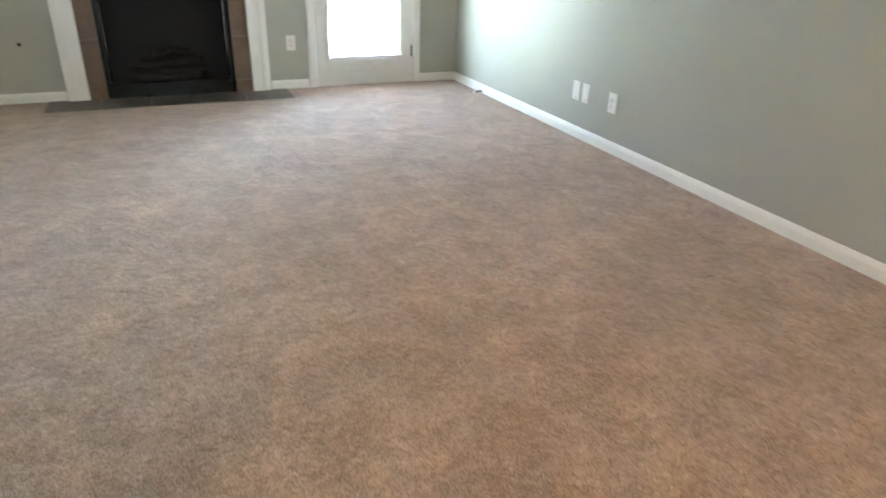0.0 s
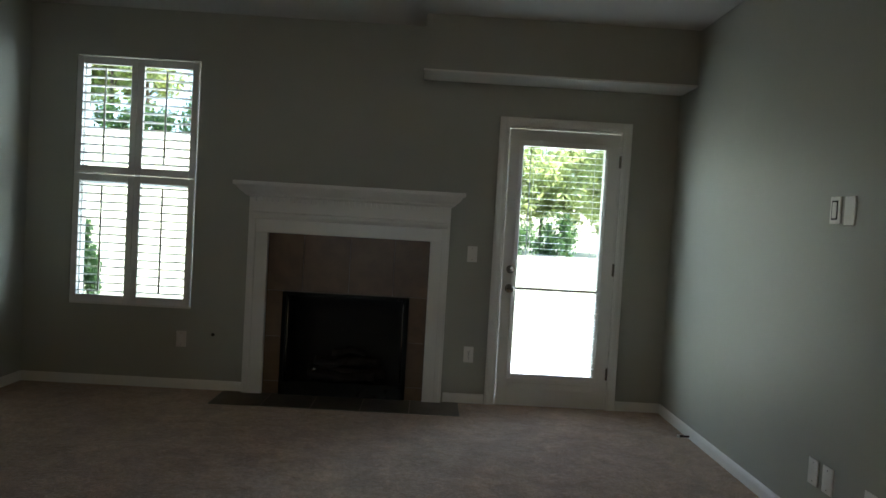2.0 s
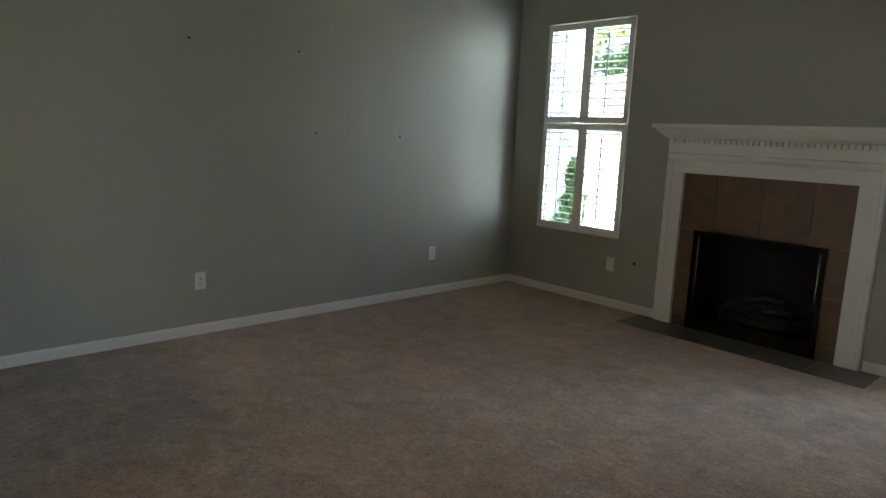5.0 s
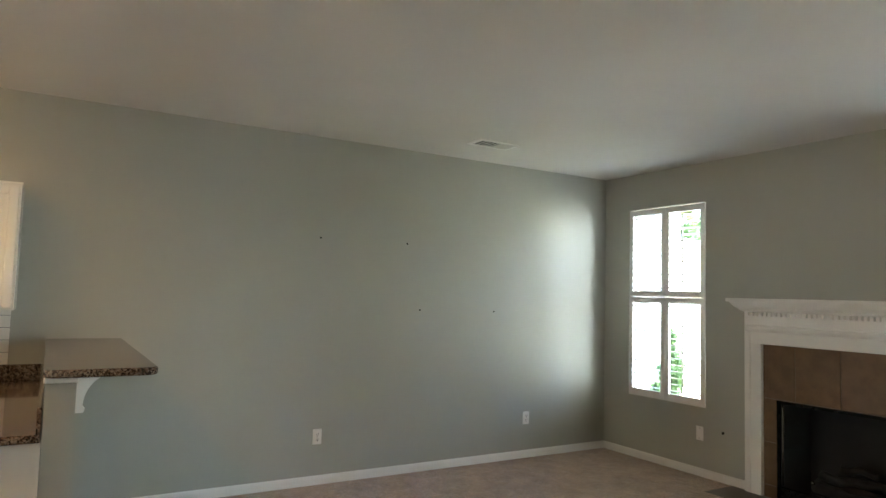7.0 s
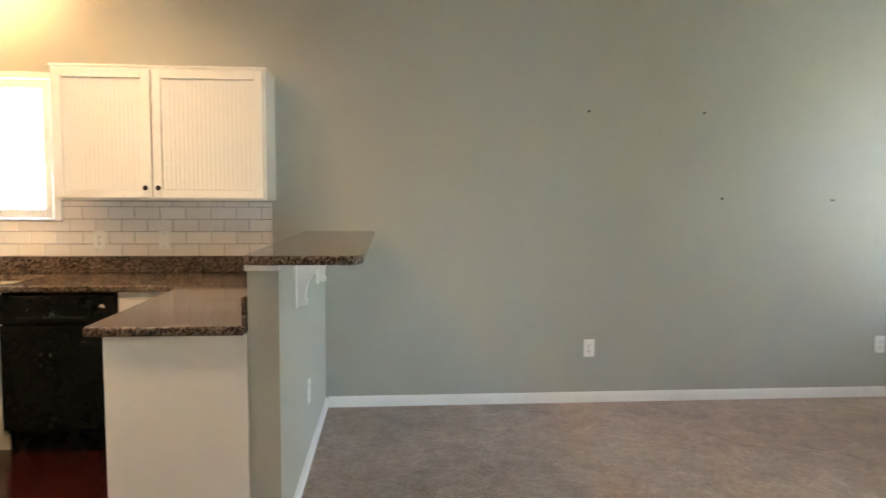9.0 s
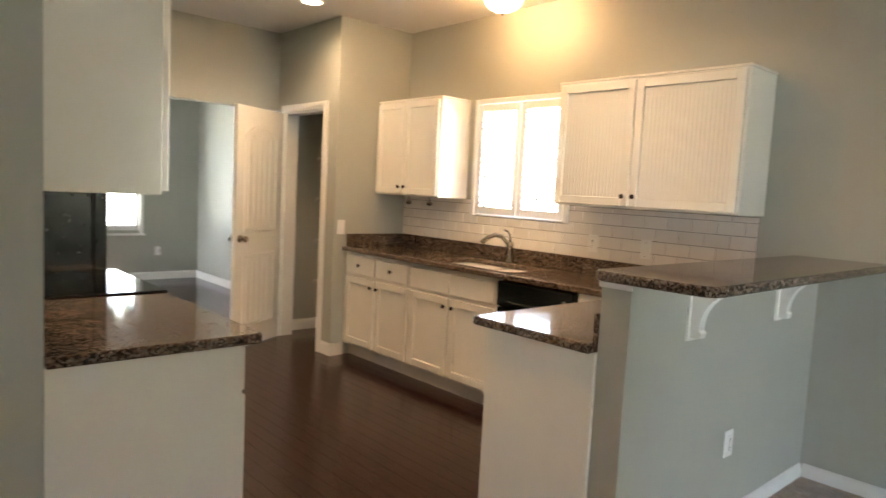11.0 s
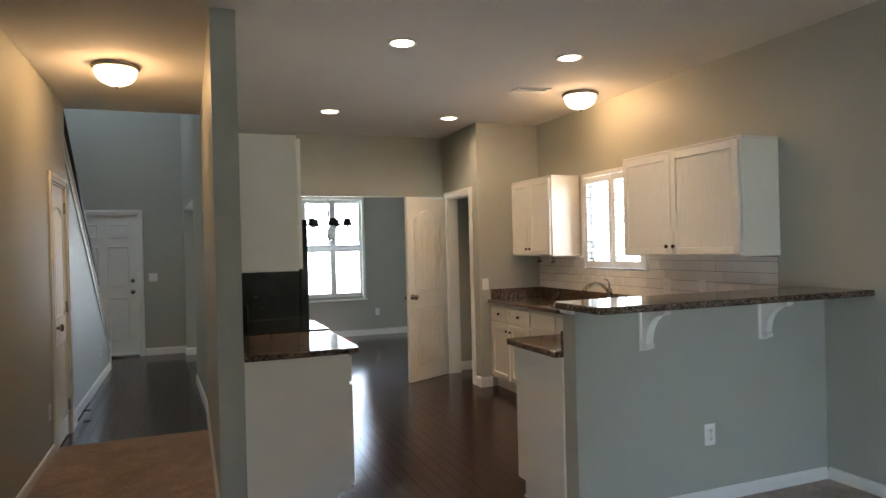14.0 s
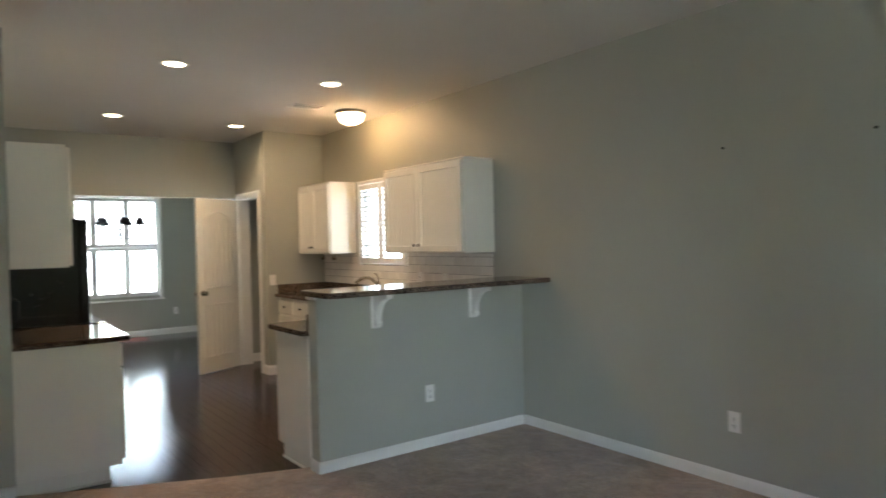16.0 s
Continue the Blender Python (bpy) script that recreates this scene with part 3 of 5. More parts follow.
part("tilt_wand", tube([(0.05, -0.055, gz1 - 0.01), (0.055, -0.058, 1.15)], 0.004, 6), M_CRYST, bl)
part("stay_bar", bx(-0.005, g1 - g0 + 0.02, -0.052, -0.046, 0.895, 0.912, bev=0.002), M_SHUT, bl)


def panel_leaf(name, w, h, t, recess, m, label, style):
    """A moulded door leaf with raised panels on both faces; x along its width, hung at x = 0."""
    d = thing(name, label, "door")
    d.matrix_world = m
    part("leaf", bx(0, w, -t / 2, t / 2, 0.008, h, bev=0.003), M_DOOR, d)
    for s in (-1, 1):
        for px0, px1, pz0, pz1, arch in style:
            pts = [(px0, pz0), (px1, pz0), (px1, pz1)]
            if arch:
                n = 10
                for i in range(1, n):
                    u = i / n
                    pts.append((px1 + (px0 - px1) * u, pz1 + arch * math.sin(math.pi * u) ** 0.9))
            pts.append((px0, pz1))
            y0, y1 = (t / 2, t / 2 + 0.005) if s > 0 else (-t / 2 - 0.005, -t / 2)
            cx, cz = (px0 + px1) / 2, (pz0 + pz1) / 2
            ins = [(cx + (p - cx) * (1 - 0.028 / (px1 - px0) * 2), cz + (q - cz) * (1 - 0.028 / (pz1 - pz0) * 2)) for p, q in pts]
            bm = bmesh.new()
            yo, yi = (t / 2, t / 2 + 0.006) if s > 0 else (-t / 2, -t / 2 - 0.006)
            loops = []
            for u, rise in ((0.0, 0.0002), (0.10, 0.011), (0.40, 0.013), (0.55, 0.004), (0.95, 0.0012), (1.0, 0.0012)):
                loops.append([bm.verts.new((a + (c - a) * u, yo + rise * s, b + (e - b) * u)) for (a, b), (c, e) in zip(pts, ins)])
            for a, b in zip(loops, loops[1:]):
                for i in range(len(a)):
                    j = (i + 1) % len(a)
                    bm.faces.new((a[i], a[j], b[j], b[i]))
            bm.faces.new(loops[-1])
            bmesh.ops.recalc_face_normals(bm, faces=bm.faces)
            part("panel_moulding", bm, M_DOOR, d)
            if arch is None:
                fy0, fy1 = (yo, yo + 0.006) if s > 0 else (yo - 0.006, yo)
                part("raised_field", bx(px0 + 0.042, px1 - 0.042, fy0, fy1, pz0 + 0.042, pz1 - 0.042, bev=0.004), M_DOOR, d)
            if arch is not None and recess:
                n = 5
                for i in range(n):
                    gx = px0 + 0.04 + (px1 - px0 - 0.08) * (i + 0.0) / n
                    gw = (px1 - px0 - 0.08) / n - 0.009
                    part("bead", bx(gx, gx + gw, yo if s > 0 else yo - 0.010, yo + 0.010 if s > 0 else yo, pz0 + 0.04, pz1 - 0.035 + (arch or 0) * 0.5, bev=0.0015), M_DOOR, d)
    return d


# pantry door, standing open
casing("door_trim_pantry", "white casing round the pantry doorway", -9.0, -8.35, 2.03, Matrix(((0, -1, 0, 0.72), (1, 0, 0, 0), (0, 0, 1, 0), (0, 0, 0, 1))))
PH = (0.77, -8.98)
pdir = math.degrees(math.atan2(0.30, 0.57))
pl = panel_leaf("pantry_door", 0.64, 2.02, 0.035, True, pose(PH[0], PH[1], 0, 0, 0, pdir), "open white two-panel arched pantry door", [(0.10, 0.54, 0.18, 0.80, 0.0), (0.10, 0.54, 0.98, 1.78, 0.10)])
knob(pl, 0.58, -0.0175, 0.93, -1)
knob(pl, 0.58, 0.0175, 0.93, 1)
hinges(pl, 0.002, -0.016, (0.25, 1.0, 1.8))

# closet door in the hallway
MH = Matrix(((0, 1, 0, HALL_E), (1, 0, 0, 0), (0, 0, 1, 0), (0, 0, 0, 1)))
casing("door_trim_closet", "white casing round the hallway closet door", -8.10, -7.50, 2.035, MH)
cl = panel_leaf("closet_door", 0.59, 2.02, 0.035, True, pose(HALL_E + 0.024, -8.09, 0, 0, 0, 90), "closed white two-panel closet door in the hallway", [(0.10, 0.49, 0.18, 0.80, 0.0), (0.10, 0.49, 0.98, 1.78, 0.08)])
knob(cl, 0.53, 0.0175, 0.93, 1, M_STEEL)
for z in (0.25, 1.05, 1.86):
    part("hinge", bx(-0.010, 0.010, 0.018, 0.034, z - 0.045, z + 0.045, bev=0.002), M_STEEL, cl)

# front door
casing("door_trim_front", "white casing round the front door", -5.13, -4.21, 2.04, pose(0, FY, 0, 0, 0, 180))
six = [(0.12, 0.40, 0.18, 0.85, None), (0.51, 0.79, 0.18, 0.85, None), (0.12, 0.40, 0.99, 1.58, None), (0.51, 0.79, 0.99, 1.58, None), (0.12, 0.40, 1.70, 1.90, None), (0.51, 0.79, 1.70, 1.90, None)]
fd = panel_leaf("front_door", 0.90, 2.02, 0.044, False, pose(5.12, FY - 0.035, 0.01, 0, 0, 180), "closed white six-panel front door", six)
knob(fd, 0.83, -0.022, 0.92, -1)
part("deadbolt", lathe([(0.030, 0), (0.030, 0.012), (0.014, 0.016), (0.012, 0.028), (0, 0.03)], 18, pose(0.83, -0.022, 1.08, 90)), M_STEEL, fd)

# ---------------- stair wall ----------------
SX = HALL_E + 0.03                                  # face of the knee wall
sy0, sy1, sz0, sz1 = -11.30, -8.21, 0.27, 2.41      # its white trim line, foot and head
slope = (sz1 - sz0) / (sy1 - sy0)
rake = math.degrees(math.atan(slope))
ln = math.hypot(sy1 - sy0, sz1 - sz0)
structure("wall_stair", prism([(sy0, 0), (sy1, 0), (sy1, sz1 + 0.15), (sy0, sz0 + 0.15)], SX, SX + 0.10, "x"), M_WALL, "greige painted sloping knee wall beside the stairs", "wall")


def raked(x0, x1, y0, y1, z0, z1, dz=0.0, bev=0.003):
    """A board that follows the slope of the stairs."""
    b = bx(x0, x1, y0, y1, z0, z1, bev=bev)
    bmesh.ops.transform(b, matrix=pose(SX, sy0, sz0 + dz, rake), verts=b.verts)
    return b


structure("stair_cap", raked(-0.012, 0.112, 0, ln - 0.01, 0, 0.022, 0.152), M_TRIM, "white sloping cap on the stair wall", "trim")
structure("stair_skirt", raked(-0.014, -0.001, 0.0, ln - 0.01, -0.03, 0.012), M_TRIM, "white sloping moulding on the stair wall", "trim")
structure("stair_post_base", bx(SX - 0.02, SX + 0.12, sy0 - 0.08, sy0 - 0.002, 0, 0.34, bev=0.006), M_TRIM, "white block at the foot of the stair wall", "trim")
base_run("baseboard_stair", [(SX - 0.001, sy0, SX - 0.001, sy1)], 0)
hr = thing("stair_handrail", "black handrail with slim balusters above the stair wall", "handrail")
RY = -10.45                                         # where the rail ends in its curl
part("rail", tube([(SX + 0.03, RY, sz0 + (RY - sy0) * slope + 0.30), (SX + 0.03, sy1 - 0.02, sz1 + 0.44)], 0.033, 12), M_RAIL, hr)
part("scroll", tube([(SX + 0.03, RY + 0.02, sz0 + (RY - sy0) * slope + 0.315), (SX + 0.03, RY - 0.07, sz0 + (RY - sy0) * slope + 0.27), (SX + 0.03, RY - 0.10, sz0 + (RY - sy0) * slope + 0.20), (SX + 0.03, RY - 0.05, sz0 + (RY - sy0) * slope + 0.16), (SX + 0.03, RY - 0.01, sz0 + (RY - sy0) * slope + 0.20)], 0.030, 10, r2=0.022), M_RAIL, hr)
nbal = 26
for k in range(nbal):
    y = RY + 0.05 + k * (sy1 - RY - 0.12) / (nbal - 1)
    z = sz0 + (y - sy0) * slope
    part("baluster", bx(SX + 0.022, SX + 0.038, y - 0.008, y + 0.008, z + 0.17, z + 0.30 + 0.14 * k / nbal), M_RAIL, hr)
st = tagged(new("stairs"), "dark wooden stairs behind the sloping wall", "stairs", kind="structure")
for k in range(13):
    part("step", bx(SX + 0.102, 5.60, sy0 + 0.05 + k * 0.19 / slope, -7.70, k * 0.19, (k + 1) * 0.19, bev=0.004), M_WOOD, st)

# ---------------- fireplace ----------------
fr = tagged(new("fireplace"), "black gas fireplace set in brown tile with a white mantel", "fireplace", kind="structure")
part("firebox", boxes((FB0 - 0.02, FB0, -0.002, 0.42, 0, FBZ1 + 0.02), (FB1, FB1 + 0.02, -0.002, 0.42, 0, FBZ1 + 0.02), (FB0, FB1, 0.40, 0.42, 0, FBZ1 + 0.02), (FB0, FB1, 0.0, 0.40, FBZ1, FBZ1 + 0.02), (FB0, FB1, 0.0, 0.40, 0, 0.03)), M_SOOT, fr, "soot-black firebox")
part("firebox_lip", boxes((FB0 - 0.005, FB0 + 0.02, -0.045, -0.028, FBZ0, FBZ1), (FB1 - 0.02, FB1 + 0.005, -0.045, -0.028, FBZ0, FBZ1), (FB0 + 0.02, FB1 - 0.02, -0.045, -0.028, FBZ1 - 0.02, FBZ1), (FB0 - 0.005, FB1 + 0.005, -0.045, -0.012, 0.012, 0.14)), M_BLACK, fr, "black metal firebox frame and louvre")
part("side_rod", tube([(FB0 + 0.035, -0.03, 0.16), (FB0 + 0.035, -0.03, FBZ1 - 0.02)], 0.006, 8), M_STEEL, fr)
part("side_rod", tube([(FB1 - 0.035, -0.03, 0.16), (FB1 - 0.035, -0.03, FBZ1 - 0.02)], 0.006, 8), M_STEEL, fr)
logs = thing("gas_logs", "grey ceramic gas logs stacked on a black grate", "logs", at=(0, 0, 0.03))
for k, (lx, ly, lz, rz, ll, rr) in enumerate(((2.33, 0.24, 0.13, 3, 0.58, 0.055), (2.30, 0.14, 0.12, -6, 0.50, 0.045), (2.25, 0.18, 0.22, 28, 0.34, 0.036), (2.43, 0.19, 0.23, -24, 0.32, 0.034), (2.35, 0.2, 0.30, 8, 0.26, 0.028))):
    pts = [Vector((math.cos(radians(rz)) * (u - 0.5) * ll, math.sin(radians(rz)) * (u - 0.5) * ll * 0.5, 0.012 * math.sin(7 * u + k))) + Vector((lx, ly, lz)) for u in np.linspace(0, 1, 9)]
    bm = tube(pts, rr, 10, r2=rr * 0.8)
    for v in bm.verts:
        v.co += 0.010 * noise.noise_vector(v.co * 22)
    part("log", bm, M_LOG, logs)
for k in range(7):
    x = 2.10 + k * 0.08
    part("grate_bar", tube([(x, 0.06, 0.11), (x, 0.08, 0.06), (x, 0.30, 0.06), (x, 0.32, 0.13)], 0.007, 6), M_SOOT, logs)
part("gas_valve", lathe([(0.0, 0), (0.014, 0), (0.014, 0.02), (0, 0.022)], 12, pose(2.12, 0.01, 0.19, 90)), M_STEEL, logs)

# brown tile surround: grout bed, then tiles proud of it
TX0, TX1, TZ1 = 1.752, 2.918, 1.205
part("tile_bed", boxes((TX0, FB0 - 0.004, -0.018, 0, 0, TZ1), (FB1 + 0.004, TX1, -0.018, 0, 0, TZ1), (FB0 - 0.004, FB1 + 0.004, -0.018, 0, FBZ1, TZ1)), M_HGROUT, fr)
g2 = 0.0025
xs = [TX0, 2.01, 2.345, 2.665, TX1]
for a, b in zip(xs, xs[1:]):
    part("tile", bx(a + g2, b - g2, -0.026, -0.018, FBZ1 + 0.005 + g2, TZ1, bev=0.002), M_BROWN, fr)
for a, b in ((TX0, FB0 - 0.004), (FB1 + 0.004, TX1)):
    zs = [0.012, 0.13, 0.457, FBZ1 + 0.005]
    for c, d in zip(zs, zs[1:]):
        part("tile", bx(a + g2, b - g2, -0.026, -0.018, c + g2, d - g2, bev=0.002), M_BROWN, fr)
M_LGROUT = mat("pale_grout", (0.42, 0.38, 0.33), 0.9, var=0.15, scale=30)
hb = tagged(new("hearth"), "flat hearth of dark brown stone tiles", "hearth", kind="structure")
part("hearth_bed", boxes((1.475, 3.185, -0.368, -0.001, -0.010, 0.037)), M_LGROUT, hb)
hx = [1.475, 1.824, 2.162, 2.50, 2.835, 3.185]
for a, b in zip(hx, hx[1:]):
    for c, d in ((-0.368, -0.03),):
        part("tile", bx(a + g2, b - g2, c + 0.001, d, 0.033, 0.039, bev=0.002), M_HEARTH, hb)

mt = tagged(new("mantel"), "white painted wooden mantel with dentil moulding", "mantel", kind="structure")
MX0, MX1 = 1.61, 3.055
part("leg", bx(MX0, TX0, -0.055, 0, 0.012, TZ1, bev=0.003), M_TRIM, mt)
part("leg", bx(TX1, MX1, -0.055, 0, 0.012, TZ1, bev=0.003), M_TRIM, mt)
part("frieze", bx(MX0, MX1, -0.055, 0, TZ1, 1.47, bev=0.003), M_TRIM, mt)
part("frieze_bead", prism([(-0.055, 1.30), (-0.062, 1.305), (-0.075, 1.325), (-0.078, 1.345), (-0.062, 1.352), (-0.055, 1.352)], MX0 + 0.02, MX1 - 0.02, "x"), M_TRIM, mt)
for x in (MX0 + 0.02, MX1 - 0.055):
    part("side_bead", bx(x, x + 0.035, -0.065, -0.055, 0.05, 1.30, bev=0.003), M_TRIM, mt)


def crown(x0, x1, prof):
    """Moulding that runs along the front and returns to the wall at both ends."""
    bm = bmesh.new()
    rows = []
    for p, z in prof:
        rows.append([bm.verts.new(c) for c in ((x0 - p, 0, z), (x0 - p, -0.055 - p, z), (x1 + p, -0.055 - p, z), (x1 + p, 0, z))])
    for a, b in zip(rows, rows[1:]):
        for i in range(3):
            bm.faces.new((a[i], a[i + 1], b[i + 1], b[i]))
    bm.faces.new(rows[-1])
    bm.faces.new(rows[0][::-1])
    bmesh.ops.recalc_face_normals(bm, faces=bm.faces)
    return bm


part("crown", crown(MX0, MX1, [(0.0, 1.455), (0.008, 1.457), (0.022, 1.466), (0.030, 1.470), (0.030, 1.478), (0.045, 1.486), (0.062, 1.502), (0.075, 1.522), (0.080, 1.532)]), M_TRIM, mt)
part("shelf", bx(MX0 - 0.095, MX1 + 0.095, -0.165, 0, 1.532, 1.562, bev=0.006, seg=2), M_TRIM, mt)
nd = 36
dm = None
for k in range(nd):
    x = MX0 + 0.02 + (MX1 - MX0 - 0.04) * (k + 0.5) / nd
    if dm is None:
        ob = part("dentil", bx(-0.012, 0.012, -0.084, -0.055, 1.424, 1.455, bev=0.001), M_TRIM, mt)
        dm = ob.data
    else:
        ob = new("dentil", dm)
        ob.parent = mt
    ob.matrix_local = pose(x, 0, 0)

# ---------------- plates, nails, vents ----------------
def plate(m, kind, group=""):
    """An electric plate on a wall; its own face looks to -y."""
    label = {"outlet": "white duplex power outlet on the wall", "switch": "white light switch on the wall", "blank": "white blank cover plate on the wall", "double": "white double light switch on the wall"}[kind]
    t = thing({"outlet": "power_outlet", "switch": "light_switch", "blank": "cover_plate", "double": "light_switch"}[kind], label, kind if kind != "double" else "switch", group)
    w = 0.058 if kind == "double" else 0.036
    part("plate", bx(-w, w, -0.006, 0, -0.0585, 0.0585, bev=0.002), M_PLATE, t)
    if kind == "outlet":
        for s in (-1, 1):
            part("receptacle", bx(-0.017, 0.017, -0.009, -0.006, s * 0.020 - 0.014, s * 0.020 + 0.014, bev=0.003), M_PLATE, t)
            for x in (-0.007, 0.007):
                part("slot", bx(x - 0.0015, x + 0.0015, -0.0096, -0.009, s * 0.020 - 0.003, s * 0.020 + 0.007), M_DARK, t)
            part("ground_hole", bx(-0.003, 0.003, -0.0096, -0.009, s * 0.020 - 0.011, s * 0.020 - 0.006), M_DARK, t)
    elif kind in ("switch", "double"):
        for x in ((0,) if kind == "switch" else (-0.023, 0.023)):
            part("toggle", bx(x - 0.005, x + 0.005, -0.018, -0.006, -0.002, 0.014, bev=0.002), M_PLATE, t)
    for z in (-0.042, 0.042) if kind != "outlet" else (0,):
        part("screw", lathe([(0, 0), (0.003, 0), (0.003, 0.001), (0, 0.001)], 8, pose(0, -0.006, z, 90)), M_STEEL, t)
    t.matrix_world = m
    return t


for x, z, k in ((1.148, 0.395, "blank"), (3.243, 0.392, "outlet"), (3.228, 1.130, "switch")):
    plate(pose(x, 0, z), k)
for y, z in ((-3.035, 0.398), (-0.995, 0.398)):
    plate(pose(0, y, z, 0, 0, 90), "outlet")
for y, z, k in ((-1.93, 0.325, "blank"), (-2.035, 0.325, "blank"), (-2.31, 0.325, "outlet")):
    plate(pose(EAST, y, z, 0, 0, -90), k)
plate(pose(0.89, -4.76, 0.405, 0, 0, 180), "outlet")
plate(pose(HALL_E, -7.30, 0.36, 0, 0, -90), "outlet")
plate(pose(HALL_E, -10.2, 0.38, 0, 0, -90), "outlet")
plate(pose(0.655, -8.15, 1.07, 0, 0, 180), "switch")
plate(pose(0.54, SOUTH, 0.39, 0, 0, 180), "outlet")
plate(pose(4.02, FY, 1.13, 0, 0, 180), "double")
for y in (-6.13, -5.74):
    plate(pose(0.008, y, 1.115, 0, 0, 90), "outlet" if y < -6 else "blank")
tv = thing("media_box", "white media plate with a brush slot high on the wall", "cover plate", at=(EAST, -1.97, 1.49), rz=-90)
part("plate", bx(-0.062, 0.012, -0.006, 0, -0.06, 0.06, bev=0.002), M_PLATE, tv)
part("slot", bx(-0.048, -0.006, -0.0075, -0.006, -0.042, 0.042), M_DARK, tv)
part("insert", bx(-0.040, -0.012, -0.011, -0.0075, -0.035, 0.035, bev=0.002), M_PLATE, tv)
tv2 = thing("cover_plate", "beige blank cover plate beside the media plate", "cover plate", at=(EAST, -2.045, 1.485), rz=-90)
part("plate", bx(-0.036, 0.036, -0.007, 0, -0.062, 0.062, bev=0.002), M_PLATE, tv2)
for y, z in ((-3.07, 1.945), (-2.30, 1.945), (-2.16, 1.388), (-1.39, 1.382)):
    t = thing("wall_anchor", "small metal picture screw in the wall", "screw", "picture screws", at=(0, y, z), rz=90)
    part("anchor", lathe([(0.0075, 0.0), (0.0075, 0.002), (0.003, 0.003), (0.003, 0.014), (0.005, 0.015), (0, 0.017)], 10, pose(0, 0, 0, 90)), M_DARK, t)
cx = thing("coax_jack", "bare cable jack in a small hole", "cable jack", at=(1.375, 0, 0.437))
part("rim", lathe([(0.013, 0), (0.013, 0.003), (0.006, 0.004), (0.005, 0.012), (0, 0.012)], 12, pose(0, 0, 0, 90)), M_DARK, cx)
ds_ = thing("door_stop", "bronze spring door stop on the baseboard", "door stop", at=(EAST - 0.014, -0.60, 0.05))
part("spring", tube([(0, 0, 0), (-0.065, 0, 0.0)], 0.007, 8), M_BRONZE, ds_)
part("tip", lathe([(0, 0), (0.009, 0), (0.009, 0.012), (0, 0.014)], 10, pose(-0.065, 0, 0, 0, -90)), M_PLATE, ds_)
ds2 = thing("door_stop", "bronze spring door stop on the hallway baseboard", "door stop", at=(HALL_E - 0.014, -8.72, 0.05))
part("spring", tube([(0, 0, 0), (-0.065, 0, 0.0)], 0.007, 8), M_BRONZE, ds2)


def vent(x, y, w, l, label):
    t = thing("ceiling_vent", label, "vent", at=(x, y, H))
    for b in ((-w / 2, w / 2, -l / 2, -l / 2 + 0.025), (-w / 2, w / 2, l / 2 - 0.025, l / 2), (-w / 2, -w / 2 + 0.025, -l / 2 + 0.025, l / 2 - 0.025), (w / 2 - 0.025, w / 2, -l / 2 + 0.025, l / 2 - 0.025)):
        part("frame", bx(*b, -0.008, 0, bev=0.002), M_PLATE, t)
    part("backing", boxes((-w / 2 + 0.025, w / 2 - 0.025, -l / 2 + 0.025, l / 2 - 0.025, -0.001, 0)), M_DARK, t)
    n = 9
    for k in range(n):
        yy = -l / 2 + 0.035 + (l - 0.07) * k / (n - 1)
        part("slat", (lambda b: (bmesh.ops.transform(b, matrix=pose(0, yy, -0.006, 35 if k < n / 2 else -35), verts=b.verts), b)[1])(bx(-w / 2 + 0.025, w / 2 - 0.025, -0.009, 0.009, -0.0008, 0.0008)), M_PLATE, t)
    return t


vent(0.62, -1.865, 0.20, 0.38, "white metal ceiling air vent above the living room")
vent(0.86, -6.72, 0.30, 0.17, "white metal ceiling air vent above the kitchen")

# ---------------- lamps ----------------
def dome(x, y, label):
    t = thing("ceiling_dome_lamp", label, "ceiling lamp", "dome lamps", at=(x, y, H))
    part("base_ring", lathe([(0.0, -0.0), (0.148, 0.0), (0.156, -0.012), (0.146, -0.026), (0.136, -0.030), (0.0, -0.030)], 32), M_STEEL, t, "brushed nickel ring")
    d = part("glass_dome", lathe([(0.134, -0.030), (0.133, -0.050), (0.122, -0.082), (0.098, -0.110), (0.058, -0.130), (0.0, -0.137)], 32), M_DOME, t, "lit frosted glass dome")
    d.visible_shadow = False
    part("finial", lathe([(0.0, -0.138), (0.012, -0.140), (0.014, -0.150), (0.006, -0.158), (0, -0.162)], 12), M_STEEL, t)
    return t


dome(*DOME_K, "lit frosted dome lamp on the kitchen ceiling")
dome(*DOME_H, "lit frosted dome lamp on the hallway ceiling")
for x, y in CANS:
    t = thing("downlight", "lit recessed ceiling downlight with a white ring", "downlight", "kitchen downlights", at=(x, y, H))
    part("ring", lathe([(0.072, -0.001), (0.074, -0.006), (0.090, -0.007), (0.096, -0.004), (0.096, 0.0), (0.072, 0.0)], 28), M_PLATE, t)
    part("lens", lathe([(0.0, -0.003), (0.071, -0.003), (0.071, -0.001), (0, -0.001)], 28), M_CANL, t)

# ---------------- kitchen ----------------
def knobs(parent, pts, ax):
    """Round cabinet knobs on a front that looks along +x (1) or -x (-1) or -y (0)."""
    for p in pts:
        m = pose(*p, 0, 90 * ax, 0) if ax else pose(*p, 90)
        part("knob", lathe([(0.006, 0), (0.006, 0.012), (0.014, 0.016), (0.015, 0.022), (0.009, 0.028), (0, 0.029)], 12, m), M_BRONZE, parent)


